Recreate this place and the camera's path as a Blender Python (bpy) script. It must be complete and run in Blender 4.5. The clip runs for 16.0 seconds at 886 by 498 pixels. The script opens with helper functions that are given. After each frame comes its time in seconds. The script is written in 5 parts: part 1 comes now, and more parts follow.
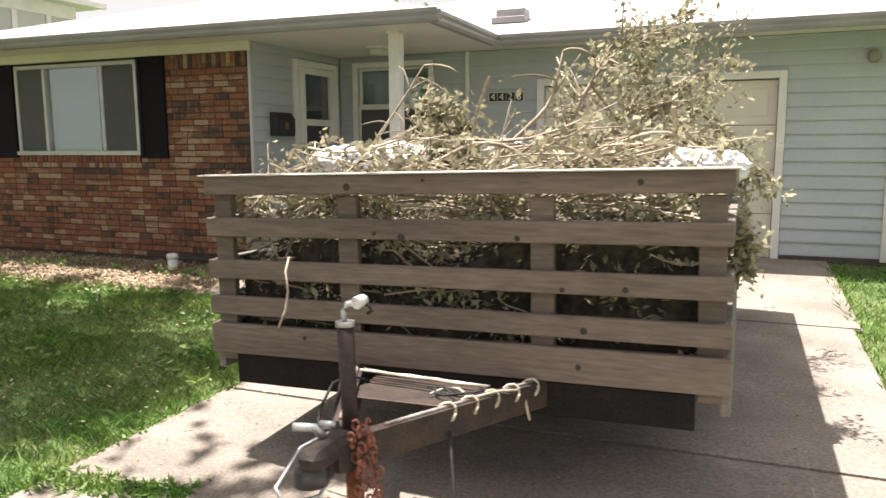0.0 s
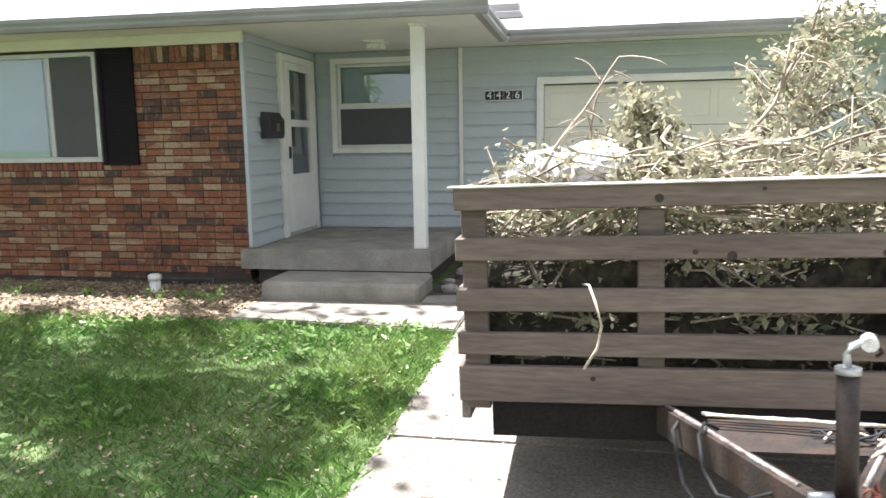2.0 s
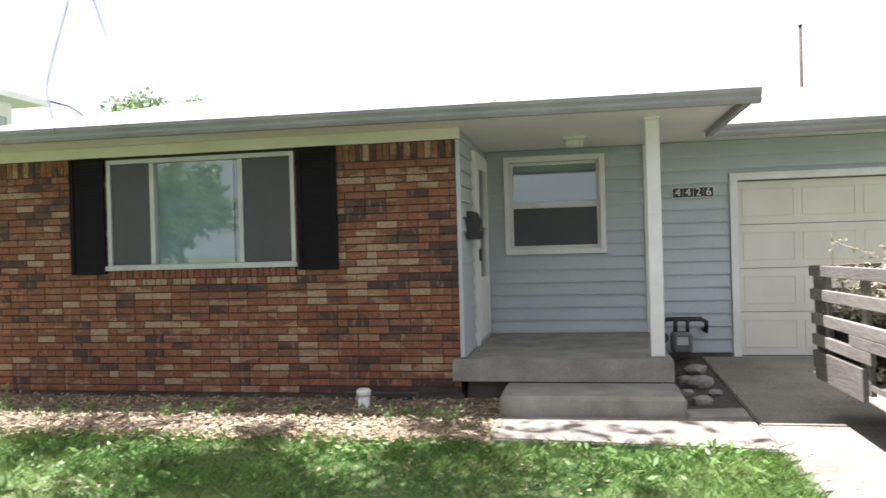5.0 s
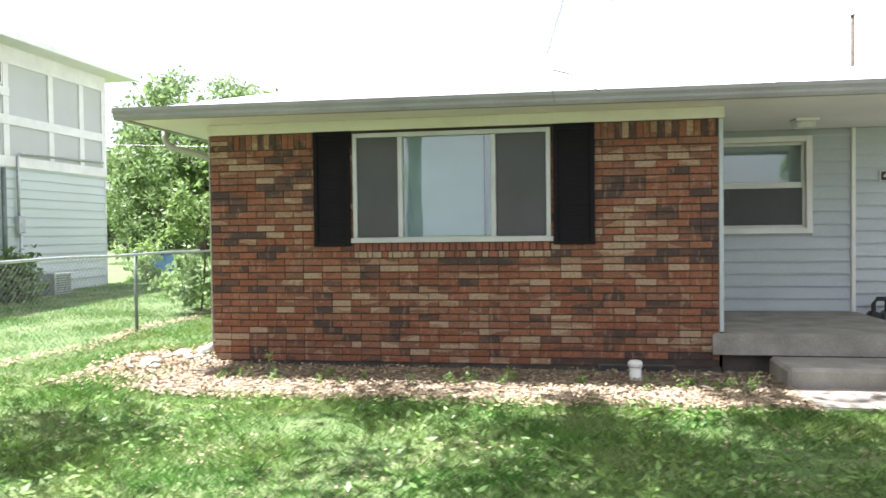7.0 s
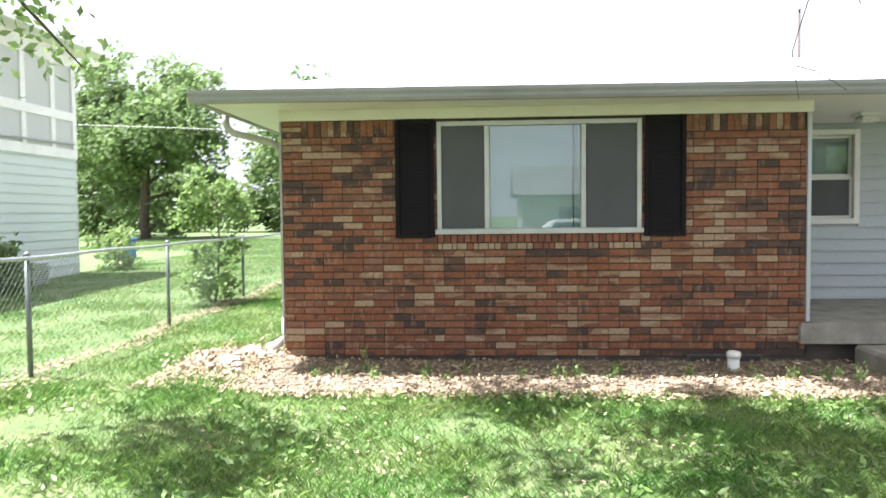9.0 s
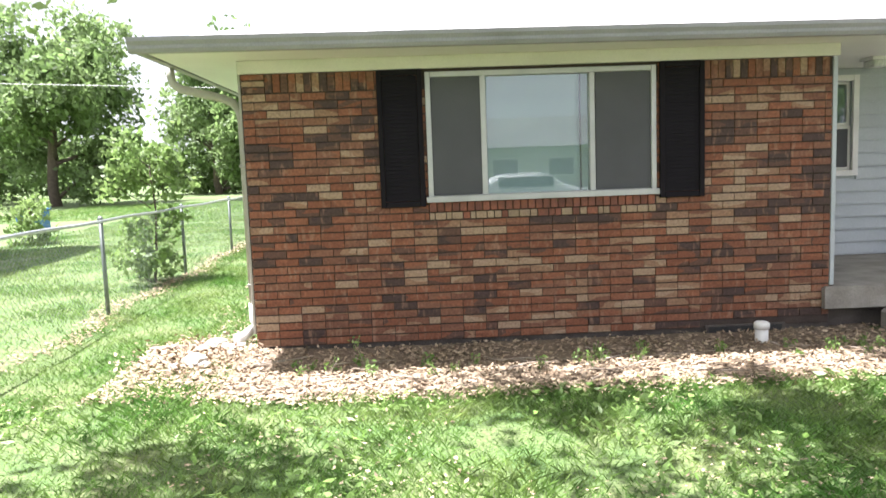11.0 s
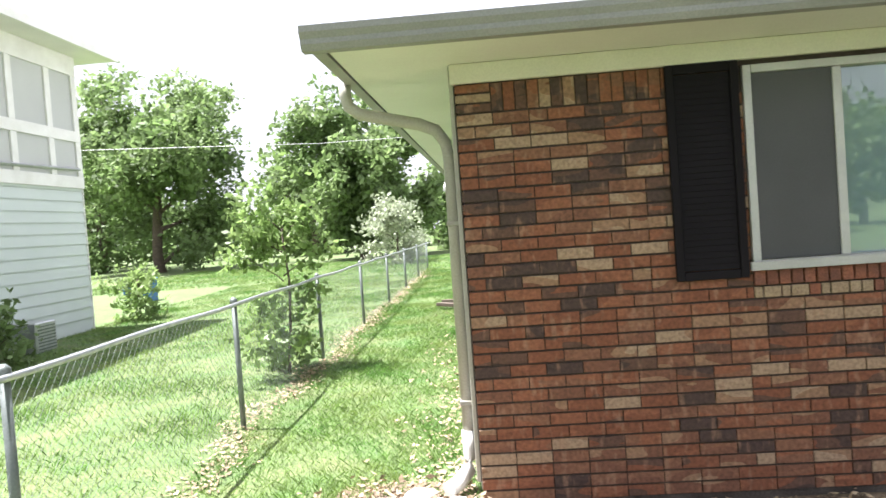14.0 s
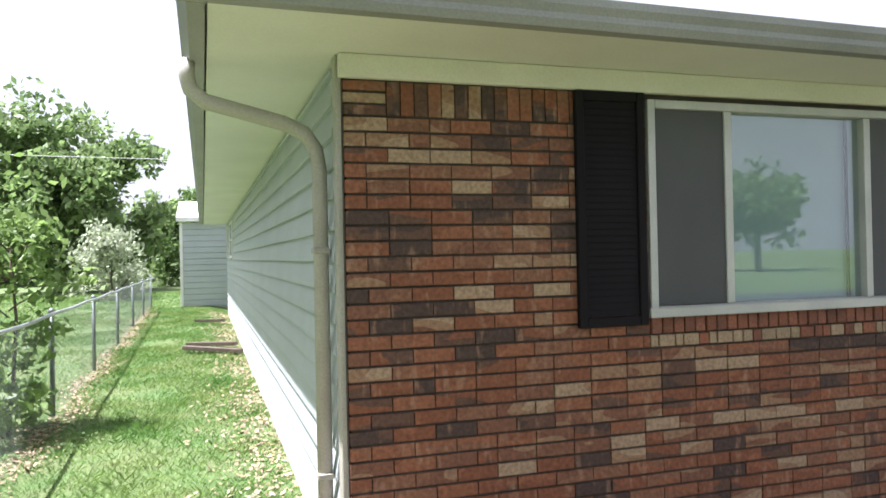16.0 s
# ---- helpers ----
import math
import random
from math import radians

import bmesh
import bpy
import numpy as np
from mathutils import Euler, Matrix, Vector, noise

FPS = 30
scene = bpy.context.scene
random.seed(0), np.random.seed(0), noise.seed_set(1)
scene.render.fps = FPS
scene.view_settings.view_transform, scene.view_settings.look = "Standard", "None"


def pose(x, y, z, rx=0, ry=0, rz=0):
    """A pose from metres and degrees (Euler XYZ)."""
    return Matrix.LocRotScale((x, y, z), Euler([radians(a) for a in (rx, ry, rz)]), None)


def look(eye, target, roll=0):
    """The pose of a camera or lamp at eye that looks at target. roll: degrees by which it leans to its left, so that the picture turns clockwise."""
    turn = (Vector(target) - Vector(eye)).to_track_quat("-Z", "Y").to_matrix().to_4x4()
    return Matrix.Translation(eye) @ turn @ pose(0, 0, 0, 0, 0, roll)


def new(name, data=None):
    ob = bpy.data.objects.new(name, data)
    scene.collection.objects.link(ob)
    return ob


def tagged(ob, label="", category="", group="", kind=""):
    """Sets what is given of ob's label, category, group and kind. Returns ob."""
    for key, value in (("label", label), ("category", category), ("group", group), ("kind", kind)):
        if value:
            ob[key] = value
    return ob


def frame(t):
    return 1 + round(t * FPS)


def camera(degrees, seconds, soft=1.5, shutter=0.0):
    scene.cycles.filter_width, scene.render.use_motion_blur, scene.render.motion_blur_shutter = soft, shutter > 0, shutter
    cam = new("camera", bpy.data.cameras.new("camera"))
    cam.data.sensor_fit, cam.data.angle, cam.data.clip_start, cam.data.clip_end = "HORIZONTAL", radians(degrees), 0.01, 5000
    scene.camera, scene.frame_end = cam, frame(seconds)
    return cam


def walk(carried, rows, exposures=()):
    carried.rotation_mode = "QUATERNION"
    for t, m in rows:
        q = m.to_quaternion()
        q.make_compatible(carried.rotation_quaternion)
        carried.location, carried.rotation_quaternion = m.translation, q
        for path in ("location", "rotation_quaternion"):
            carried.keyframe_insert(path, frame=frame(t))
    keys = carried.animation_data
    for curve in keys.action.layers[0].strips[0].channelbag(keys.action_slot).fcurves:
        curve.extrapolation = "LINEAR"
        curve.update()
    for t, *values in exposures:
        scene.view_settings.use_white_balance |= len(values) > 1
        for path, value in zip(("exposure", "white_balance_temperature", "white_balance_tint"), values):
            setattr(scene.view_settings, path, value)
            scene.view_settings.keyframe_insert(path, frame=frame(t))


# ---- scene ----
cam = camera(61.3, 16.0, 1.5, 0.4)
PATH = [
    (0, (10.542, -7.192, 1.351), (9.800, -5.356, 1.072), -0.3),
    (0.5, (10.100, -7.252, 1.388), (9.464, -5.381, 1.078), 1.3),
    (1, (9.629, -7.287, 1.410), (9.054, -5.396, 1.104), 3.4),
    (1.5, (9.126, -7.224, 1.404), (8.622, -5.308, 1.137), 1.1),
    (2, (8.731, -7.167, 1.379), (8.348, -5.225, 1.097), -0.9),
    (2.5, (8.346, -7.162, 1.383), (8.123, -5.198, 1.079), -2.3),
    (3, (7.971, -7.060, 1.389), (7.851, -5.090, 1.062), -3.1),
    (3.5, (7.617, -7.084, 1.370), (7.697, -5.109, 1.063), -4.1),
    (4, (7.235, -6.971, 1.369), (7.255, -4.982, 1.164), -1.6),
    (4.5, (6.873, -6.869, 1.395), (6.760, -4.878, 1.239), -3.2),
    (5, (6.425, -6.995, 1.381), (6.059, -5.029, 1.376), -1.6),
    (7.5, (3.358, -7.631, 1.334), (3.030, -5.660, 1.252), -0.7),
    (8, (3.059, -7.622, 1.365), (2.643, -5.673, 1.190), -0.3),
    (8.5, (2.689, -7.568, 1.397), (2.327, -5.605, 1.269), -1.8),
    (9, (2.139, -7.620, 1.435), (2.012, -5.626, 1.342), -0.6),
    (9.5, (1.860, -7.504, 1.472), (1.852, -5.504, 1.499), -2.4),
    (12, (1.358, -5.792, 1.582), (1.457, -3.825, 1.233), -1.4),
    (12.5, (1.281, -5.282, 1.606), (1.205, -3.301, 1.343), -1.5),
    (13, (0.939, -4.931, 1.619), (0.688, -2.956, 1.434), -3.3),
    (13.5, (0.579, -4.630, 1.622), (0.350, -2.650, 1.457), -2.7),
    (14, (0.177, -4.292, 1.609), (0.035, -2.298, 1.546), -4.2),
    (14.5, (-0.196, -4.037, 1.572), (-0.175, -2.038, 1.508), -4.2),
    (15, (-0.406, -3.831, 1.551), (-0.044, -1.867, 1.451), -3.3),
    (15.5, (-0.506, -3.596, 1.573), (0.030, -1.670, 1.506), -2.7),
    (16, (-0.623, -3.399, 1.582), (-0.011, -1.495, 1.597), -1.2),
]
EXPOSURES = [(0.0, 1.38, 6700, 16), (0.5, 1.62, 6450, 13), (1.5, 1.8, 6000, 12), (2.5, 1.86, 5800, 12), (3.5, 1.7, 5800, 12), (4.5, 1.5, 5880, 12), (5.0, 1.7, 5900, 14), (7.5, 2.05, 5900, 13), (9.5, 2.12, 5920, 14), (12.5, 2.2, 6030, 19), (14.0, 2.05, 6000, 17), (15.0, 1.8, 5980, 18), (16.0, 1.76, 5800, 18)]
walk(cam, [(t, look(eye, target, roll)) for t, eye, target, roll in PATH], EXPOSURES)

# ---- light ----
SUN = Vector((-0.36, 0.06, 1.0)).normalized()
world = bpy.data.worlds.new("world")
scene.world = world
world.use_nodes = True
wn = world.node_tree
sky = wn.nodes.new("ShaderNodeTexSky")
sky.sky_type, sky.sun_disc = "NISHITA", False
sky.sun_elevation = math.asin(SUN.z)
sky.sun_rotation = math.atan2(SUN.x, SUN.y)
sky.dust_density, sky.ozone_density = 8.0, 0.0
haze = wn.nodes.new("ShaderNodeMix")
haze.data_type = "RGBA"
haze.inputs[0].default_value, haze.inputs[7].default_value = 0.82, (4.5, 4.5, 4.5, 1)
wn.links.new(sky.outputs[0], haze.inputs[6])
wn.links.new(haze.outputs[2], wn.nodes["Background"].inputs[0])
wn.nodes["Background"].inputs[1].default_value = 0.085
lamp = bpy.data.lights.new("sun", "SUN")
lamp.energy, lamp.angle, lamp.color = 5.0, radians(0.55), (1.0, 0.96, 0.9)
sun = new("sun", lamp)
sun.matrix_world = look(SUN * 50, (0, 0, 0))


# ---- materials ----
def mat(name, c1, c2=None, scale=4.0, rough=0.75, metal=0.0, bump=0.0, fine=90.0, rnd=0.0, stretch=(1, 1, 1), spec=0.5, grain=0.25, through_light=0.0):
    """Two mottled colours in world space, a finer grain over them, and fine relief."""
    m = bpy.data.materials.new(name)
    m.use_nodes = True
    t = m.node_tree
    n, k = t.nodes, t.links.new
    b = n["Principled BSDF"]
    geo = n.new("ShaderNodeNewGeometry")
    mp = n.new("ShaderNodeMapping")
    mp.inputs["Scale"].default_value = stretch
    k(geo.outputs["Position"], mp.inputs[0])
    big, small = n.new("ShaderNodeTexNoise"), n.new("ShaderNodeTexNoise")
    big.inputs["Scale"].default_value, big.inputs["Detail"].default_value = scale, 5
    small.inputs["Scale"].default_value, small.inputs["Detail"].default_value = fine, 3
    k(mp.outputs[0], big.inputs[0]), k(mp.outputs[0], small.inputs[0])
    ramp = n.new("ShaderNodeMapRange")
    ramp.inputs[1].default_value, ramp.inputs[2].default_value = 0.32, 0.68
    k(big.outputs[0], ramp.inputs[0])
    mix = n.new("ShaderNodeMix")
    mix.data_type = "RGBA"
    mix.inputs[6].default_value, mix.inputs[7].default_value = (*c1, 1), (*(c2 or c1), 1)
    k(ramp.outputs[0], mix.inputs[0])
    hsv = n.new("ShaderNodeHueSaturation")
    val = n.new("ShaderNodeMapRange")
    val.inputs[1].default_value, val.inputs[2].default_value = 0.3, 0.7
    val.inputs[3].default_value, val.inputs[4].default_value = 1 - grain, 1 + grain
    k(small.outputs[0], val.inputs[0])
    last = val.outputs[0]
    if rnd:
        info = n.new("ShaderNodeObjectInfo") if rnd > 0 else geo
        r = n.new("ShaderNodeMapRange")
        r.inputs[3].default_value, r.inputs[4].default_value = 1 - abs(rnd), 1 + abs(rnd)
        k(info.outputs["Random"] if rnd > 0 else geo.outputs["Random Per Island"], r.inputs[0])
        mul = n.new("ShaderNodeMath")
        mul.operation = "MULTIPLY"
        k(last, mul.inputs[0]), k(r.outputs[0], mul.inputs[1])
        last = mul.outputs[0]
    k(last, hsv.inputs["Value"]), k(mix.outputs[2], hsv.inputs["Color"])
    k(hsv.outputs[0], b.inputs["Base Color"])
    b.inputs["Roughness"].default_value, b.inputs["Metallic"].default_value = rough, metal
    b.inputs["Specular IOR Level"].default_value = spec
    if bump:
        bp = n.new("ShaderNodeBump")
        bp.inputs["Strength"].default_value, bp.inputs["Distance"].default_value = bump, 0.01
        k(small.outputs[0], bp.inputs["Height"]), k(bp.outputs[0], b.inputs["Normal"])
    if through_light:
        tr, add = n.new("ShaderNodeBsdfTranslucent"), n.new("ShaderNodeMixShader")
        k(hsv.outputs[0], tr.inputs[0])
        add.inputs[0].default_value = through_light
        k(b.outputs[0], add.inputs[1]), k(tr.outputs[0], add.inputs[2])
        k(add.outputs[0], n["Material Output"].inputs[0])
    return m


def brick_mat(name, per_object):
    """Mixed red, dark brown and buff bricks with a rough face."""
    m = bpy.data.materials.new(name)
    m.use_nodes = True
    t = m.node_tree
    n, k = t.nodes, t.links.new
    b = n["Principled BSDF"]
    geo = n.new("ShaderNodeNewGeometry")
    src = n.new("ShaderNodeObjectInfo") if per_object else geo
    rand = src.outputs["Random"] if per_object else geo.outputs["Random Per Island"]
    patch = n.new("ShaderNodeTexNoise")
    patch.inputs["Scale"].default_value, patch.inputs["Detail"].default_value = 1.4, 2
    mp = n.new("ShaderNodeMapping")
    mp.inputs["Scale"].default_value = (0.9, 1.0, 3.0)
    k(geo.outputs["Position"], mp.inputs[0]), k(mp.outputs[0], patch.inputs[0])
    sh = n.new("ShaderNodeMath")
    sh.operation, sh.inputs[1].default_value, sh.inputs[2].default_value = "MULTIPLY_ADD", 1.5, -0.75
    k(patch.outputs[0], sh.inputs[0])
    s2 = n.new("ShaderNodeMath")
    s2.operation = "ADD"
    k(rand, s2.inputs[0]), k(sh.outputs[0], s2.inputs[1])
    ramp = n.new("ShaderNodeValToRGB")
    ramp.color_ramp.interpolation = "CONSTANT"
    stops = [(0.0, (0.075, 0.045, 0.036)), (0.08, (0.12, 0.062, 0.042)), (0.18, (0.215, 0.080, 0.040)), (0.36, (0.26, 0.102, 0.052)),
             (0.53, (0.23, 0.106, 0.060)), (0.67, (0.195, 0.086, 0.050)), (0.80, (0.29, 0.17, 0.10)), (0.91, (0.37, 0.255, 0.165))]
    els = ramp.color_ramp.elements
    els[0].position, els[0].color = 0.0, (*stops[0][1], 1)
    els[1].position, els[1].color = stops[1][0], (*stops[1][1], 1)
    for p, c in stops[2:]:
        e = els.new(p)
        e.color = (*c, 1)
    k(s2.outputs[0], ramp.inputs[0])
    noise_ = n.new("ShaderNodeTexNoise")
    noise_.inputs["Scale"].default_value, noise_.inputs["Detail"].default_value = 45, 5
    k(geo.outputs["Position"], noise_.inputs[0])
    v = n.new("ShaderNodeMapRange")
    v.inputs[1].default_value, v.inputs[2].default_value, v.inputs[3].default_value, v.inputs[4].default_value = 0.3, 0.7, 0.63, 1.12
    k(noise_.outputs[0], v.inputs[0])
    streak = n.new("ShaderNodeTexNoise")
    streak.inputs["Scale"].default_value, streak.inputs["Detail"].default_value = 11, 2
    smap = n.new("ShaderNodeMapping")
    smap.inputs["Scale"].default_value = (1.6, 1.0, 0.5)
    k(geo.outputs["Position"], smap.inputs[0]), k(smap.outputs[0], streak.inputs[0])
    sr = n.new("ShaderNodeMapRange")
    sr.inputs[1].default_value, sr.inputs[2].default_value, sr.inputs[3].default_value, sr.inputs[4].default_value = 0.56, 0.68, 0.0, 0.55
    k(streak.outputs[0], sr.inputs[0])
    buff = n.new("ShaderNodeMix")
    buff.data_type = "RGBA"
    buff.inputs[7].default_value = (0.34, 0.20, 0.125, 1)
    k(sr.outputs[0], buff.inputs[0]), k(ramp.outputs[0], buff.inputs[6])
    hsv = n.new("ShaderNodeHueSaturation")
    k(v.outputs[0], hsv.inputs["Value"]), k(buff.outputs[2], hsv.inputs["Color"])
    k(hsv.outputs[0], b.inputs["Base Color"])
    b.inputs["Roughness"].default_value = 0.85
    bp = n.new("ShaderNodeBump")
    bp.inputs["Strength"].default_value, bp.inputs["Distance"].default_value = 0.5, 0.008
    k(noise_.outputs[0], bp.inputs["Height"]), k(bp.outputs[0], b.inputs["Normal"])
    return m


def glass_mat(name, tint=(0.9, 0.95, 0.95), gloss=0.02):
    """A window pane: clear, with the reflection of its surface."""
    m = bpy.data.materials.new(name)
    m.use_nodes = True
    n, k = m.node_tree.nodes, m.node_tree.links.new
    clear, shine, mix, fr = n.new("ShaderNodeBsdfTransparent"), n.new("ShaderNodeBsdfGlossy"), n.new("ShaderNodeMixShader"), n.new("ShaderNodeMath")
    lw, pw = n.new("ShaderNodeLayerWeight"), n.new("ShaderNodeMath")
    pw.operation, pw.inputs[1].default_value = "POWER", 4.0
    fr.operation, fr.inputs[1].default_value, fr.inputs[2].default_value = "MULTIPLY_ADD", 0.75, 0.11
    k(lw.outputs["Facing"], pw.inputs[0]), k(pw.outputs[0], fr.inputs[0])
    clear.inputs[0].default_value = (*tint, 1)
    shine.inputs["Roughness"].default_value = gloss
    k(fr.outputs[0], mix.inputs[0]), k(clear.outputs[0], mix.inputs[1]), k(shine.outputs[0], mix.inputs[2])
    k(mix.outputs[0], n["Material Output"].inputs[0])
    return m


M_BRICK_ONE = brick_mat("brick_single", True)
M_BRICK_ALL = brick_mat("brick_joined", False)
M_BUFF = mat("buff_brick", (0.35, 0.26, 0.17), (0.27, 0.19, 0.12), 8, 0.9, bump=0.4, rnd=0.15)
M_REDBRICK = mat("red_brick", (0.24, 0.09, 0.05), (0.15, 0.065, 0.045), 8, 0.9, bump=0.4, rnd=0.2)
M_MORTAR = mat("mortar", (0.075, 0.054, 0.043), (0.045, 0.033, 0.027), 6, 0.95, bump=0.4)
M_SIDING = mat("vinyl_siding", (0.45, 0.485, 0.50), (0.41, 0.445, 0.46), 1.5, 0.5, bump=0.05, fine=40, grain=0.04, rnd=0.02)
M_WHITE = mat("white_paint", (0.78, 0.77, 0.74), (0.68, 0.67, 0.63), 3, 0.5, bump=0.05, grain=0.05)
M_CREAM = mat("cream_paint", (0.72, 0.69, 0.60), (0.64, 0.61, 0.52), 2, 0.55, grain=0.05)
M_SOFFIT = mat("soffit_paint", (0.74, 0.73, 0.68), (0.66, 0.65, 0.60), 1.2, 0.6, grain=0.04)
M_GUTTER = mat("weathered_gutter", (0.31, 0.30, 0.30), (0.23, 0.225, 0.225), 1.5, 0.5, bump=0.05, grain=0.1)
M_SPOUT = mat("beige_downspout", (0.42, 0.40, 0.34), (0.33, 0.31, 0.26), 2, 0.5, grain=0.1)
M_SHINGLE = mat("roof_shingle", (0.58, 0.56, 0.55), (0.48, 0.465, 0.455), 2, 0.9, bump=0.4, rnd=0.12)
M_SHUTTER = mat("black_shutter", (0.0085, 0.0068, 0.0088), (0.011, 0.009, 0.0115), 3, 0.8, spec=0.2, grain=0.1)
M_ALU = mat("aluminium_frame", (0.52, 0.52, 0.50), (0.42, 0.42, 0.405), 3, 0.45, metal=0.2, grain=0.06)
M_SCREEN = mat("insect_screen", (0.08, 0.08, 0.085), (0.066, 0.066, 0.07), 2, 0.7, grain=0.05)
M_BLIND = mat("window_blind", (0.39, 0.445, 0.45), (0.34, 0.395, 0.40), 1.0, 0.8, grain=0.03, stretch=(1, 1, 4))
# Near-black so the rooms look unlit; the darkness is in the colour.
M_DARK = mat("unlit_room", (0.03, 0.03, 0.032), (0.02, 0.02, 0.022), 1, 0.9)
M_GLASS = glass_mat("window_glass")
M_CONC = mat("concrete", (0.29, 0.255, 0.215), (0.19, 0.165, 0.137), 1.8, 0.9, bump=0.6, fine=60, grain=0.28)
M_PORCH = mat("porch_concrete", (0.34, 0.315, 0.275), (0.21, 0.19, 0.165), 3.5, 0.85, bump=0.3, grain=0.15)
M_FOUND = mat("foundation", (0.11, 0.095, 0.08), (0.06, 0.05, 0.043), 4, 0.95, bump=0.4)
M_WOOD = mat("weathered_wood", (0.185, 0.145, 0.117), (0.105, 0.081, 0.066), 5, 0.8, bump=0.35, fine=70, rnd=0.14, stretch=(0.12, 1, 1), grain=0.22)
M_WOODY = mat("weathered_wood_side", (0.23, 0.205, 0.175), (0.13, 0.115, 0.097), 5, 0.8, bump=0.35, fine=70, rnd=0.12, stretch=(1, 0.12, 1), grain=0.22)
M_STEEL = mat("rusty_black_steel", (0.035, 0.03, 0.028), (0.075, 0.05, 0.038), 9, 0.6, metal=0.4, bump=0.2)
M_RUST = mat("rust", (0.26, 0.09, 0.04), (0.14, 0.055, 0.035), 20, 0.8, metal=0.3, bump=0.3)
M_GALV = mat("galvanised_steel", (0.55, 0.56, 0.56), (0.42, 0.43, 0.44), 12, 0.4, metal=0.8, grain=0.1)
M_POST = mat("fence_post_steel", (0.20, 0.225, 0.21), (0.14, 0.16, 0.15), 8, 0.5, metal=0.5, grain=0.12)
M_RUBBER = mat("rubber", (0.018, 0.018, 0.018), (0.03, 0.03, 0.03), 12, 0.85)
M_GRASS = mat("lawn", (0.07, 0.13, 0.032), (0.125, 0.15, 0.055), 2.2, 0.9, bump=0.8, fine=45, grain=0.5)
M_BLADE = mat("grass_blade", (0.078, 0.20, 0.027), (0.20, 0.272, 0.072), 1.3, 0.55, rnd=-0.45, grain=0.15, through_light=0.35)
M_LITTER = mat("leaf_litter", (0.42, 0.33, 0.225), (0.25, 0.18, 0.11), 9, 0.9, rnd=-0.45, grain=0.25)
M_SOIL = mat("dry_soil", (0.22, 0.165, 0.11), (0.13, 0.095, 0.062), 3, 0.95, bump=0.8, fine=50, grain=0.4)
M_LEAF = mat("tree_leaf", (0.145, 0.225, 0.072), (0.22, 0.30, 0.12), 0.5, 0.55, rnd=-0.4, grain=0.15, through_light=0.5)
M_LEAF2 = mat("sapling_leaf", (0.17, 0.27, 0.07), (0.25, 0.34, 0.12), 1.5, 0.5, rnd=-0.35, grain=0.12, through_light=0.5)
M_DRYLEAF = mat("wilted_leaf", (0.44, 0.42, 0.29), (0.25, 0.23, 0.14), 7, 0.8, rnd=-0.5, grain=0.2, through_light=0.4)
M_BARK = mat("bark", (0.13, 0.10, 0.075), (0.08, 0.06, 0.045), 8, 0.9, bump=0.7)
M_TWIG = mat("dead_twig", (0.42, 0.36, 0.28), (0.22, 0.17, 0.12), 6, 0.85, rnd=-0.3)
M_BAG = mat("white_plastic_bag", (0.80, 0.80, 0.80), (0.72, 0.72, 0.74), 9, 0.35, grain=0.05)
M_TARP = mat("black_plastic", (0.012, 0.012, 0.014), (0.02, 0.02, 0.022), 6, 0.3)
M_NEIGH = mat("pale_green_siding", (0.56, 0.61, 0.59), (0.52, 0.57, 0.55), 1, 0.6, grain=0.03)
M_NEIGH2 = mat("grey_panel", (0.50, 0.51, 0.49), (0.46, 0.47, 0.45), 1, 0.7, grain=0.04)
M_BLACK = mat("black_metal", (0.02, 0.02, 0.02), (0.03, 0.03, 0.03), 6, 0.5)
M_NUM = mat("white_enamel", (0.8, 0.8, 0.78), (0.75, 0.75, 0.72), 3, 0.4)
M_BLUE = mat("blue_plastic", (0.05, 0.16, 0.36), (0.04, 0.13, 0.30), 3, 0.5)
M_ROPE = mat("pale_cord", (0.55, 0.48, 0.36), (0.42, 0.36, 0.27), 20, 0.9)
M_CHAIN = mat("orange_chain", (0.38, 0.15, 0.10), (0.20, 0.08, 0.055), 20, 0.6, metal=0.3)


# ---- building helpers ----
def ground_z(x, y):
    """The yard dips a little before the house, falls gently to the street and rises along the side yard and up to the garage."""
    def ease(a):
        a = min(1.0, max(0.0, a))
        return a * a * (3 - 2 * a)
    z = -0.07 * ease((x + 0.6) / 1.6) - 0.012 * max(0.0, -1.0 - y)
    z += 0.013 * min(20.0, max(0.0, y)) * (1 - ease((x + 0.6) / 1.6))
    return z + 0.033 * min(3.0, max(0.0, y + 1.0)) * ease((x - 7.2) / 0.4)


def mesh_of(bm, name):
    me = bpy.data.meshes.new(name)
    bm.to_mesh(me)
    bm.free()
    return me


def raw_mesh(name, verts, faces, smooth=False):
    me = bpy.data.meshes.new(name)
    me.from_pydata(verts, [], faces)
    me.update()
    if smooth:
        me.polygons.foreach_set("use_smooth", [True] * len(me.polygons))
    return me


def part(name, bm, material, parent=None, label="", kind=""):
    """Links a bmesh, or a mesh, as one object under a thing or a part."""
    me = mesh_of(bm, name) if isinstance(bm, bmesh.types.BMesh) else bm
    if not me.materials:
        me.materials.append(material)
    ob = new(name, me)
    if parent:
        ob.parent = parent
    return tagged(ob, label=label, kind=kind)


def empty(name, m, label, category, group="", kind=""):
    ob = new(name)
    ob.empty_display_size = 0.1
    ob.matrix_world = m
    return tagged(ob, label, category, group, kind)


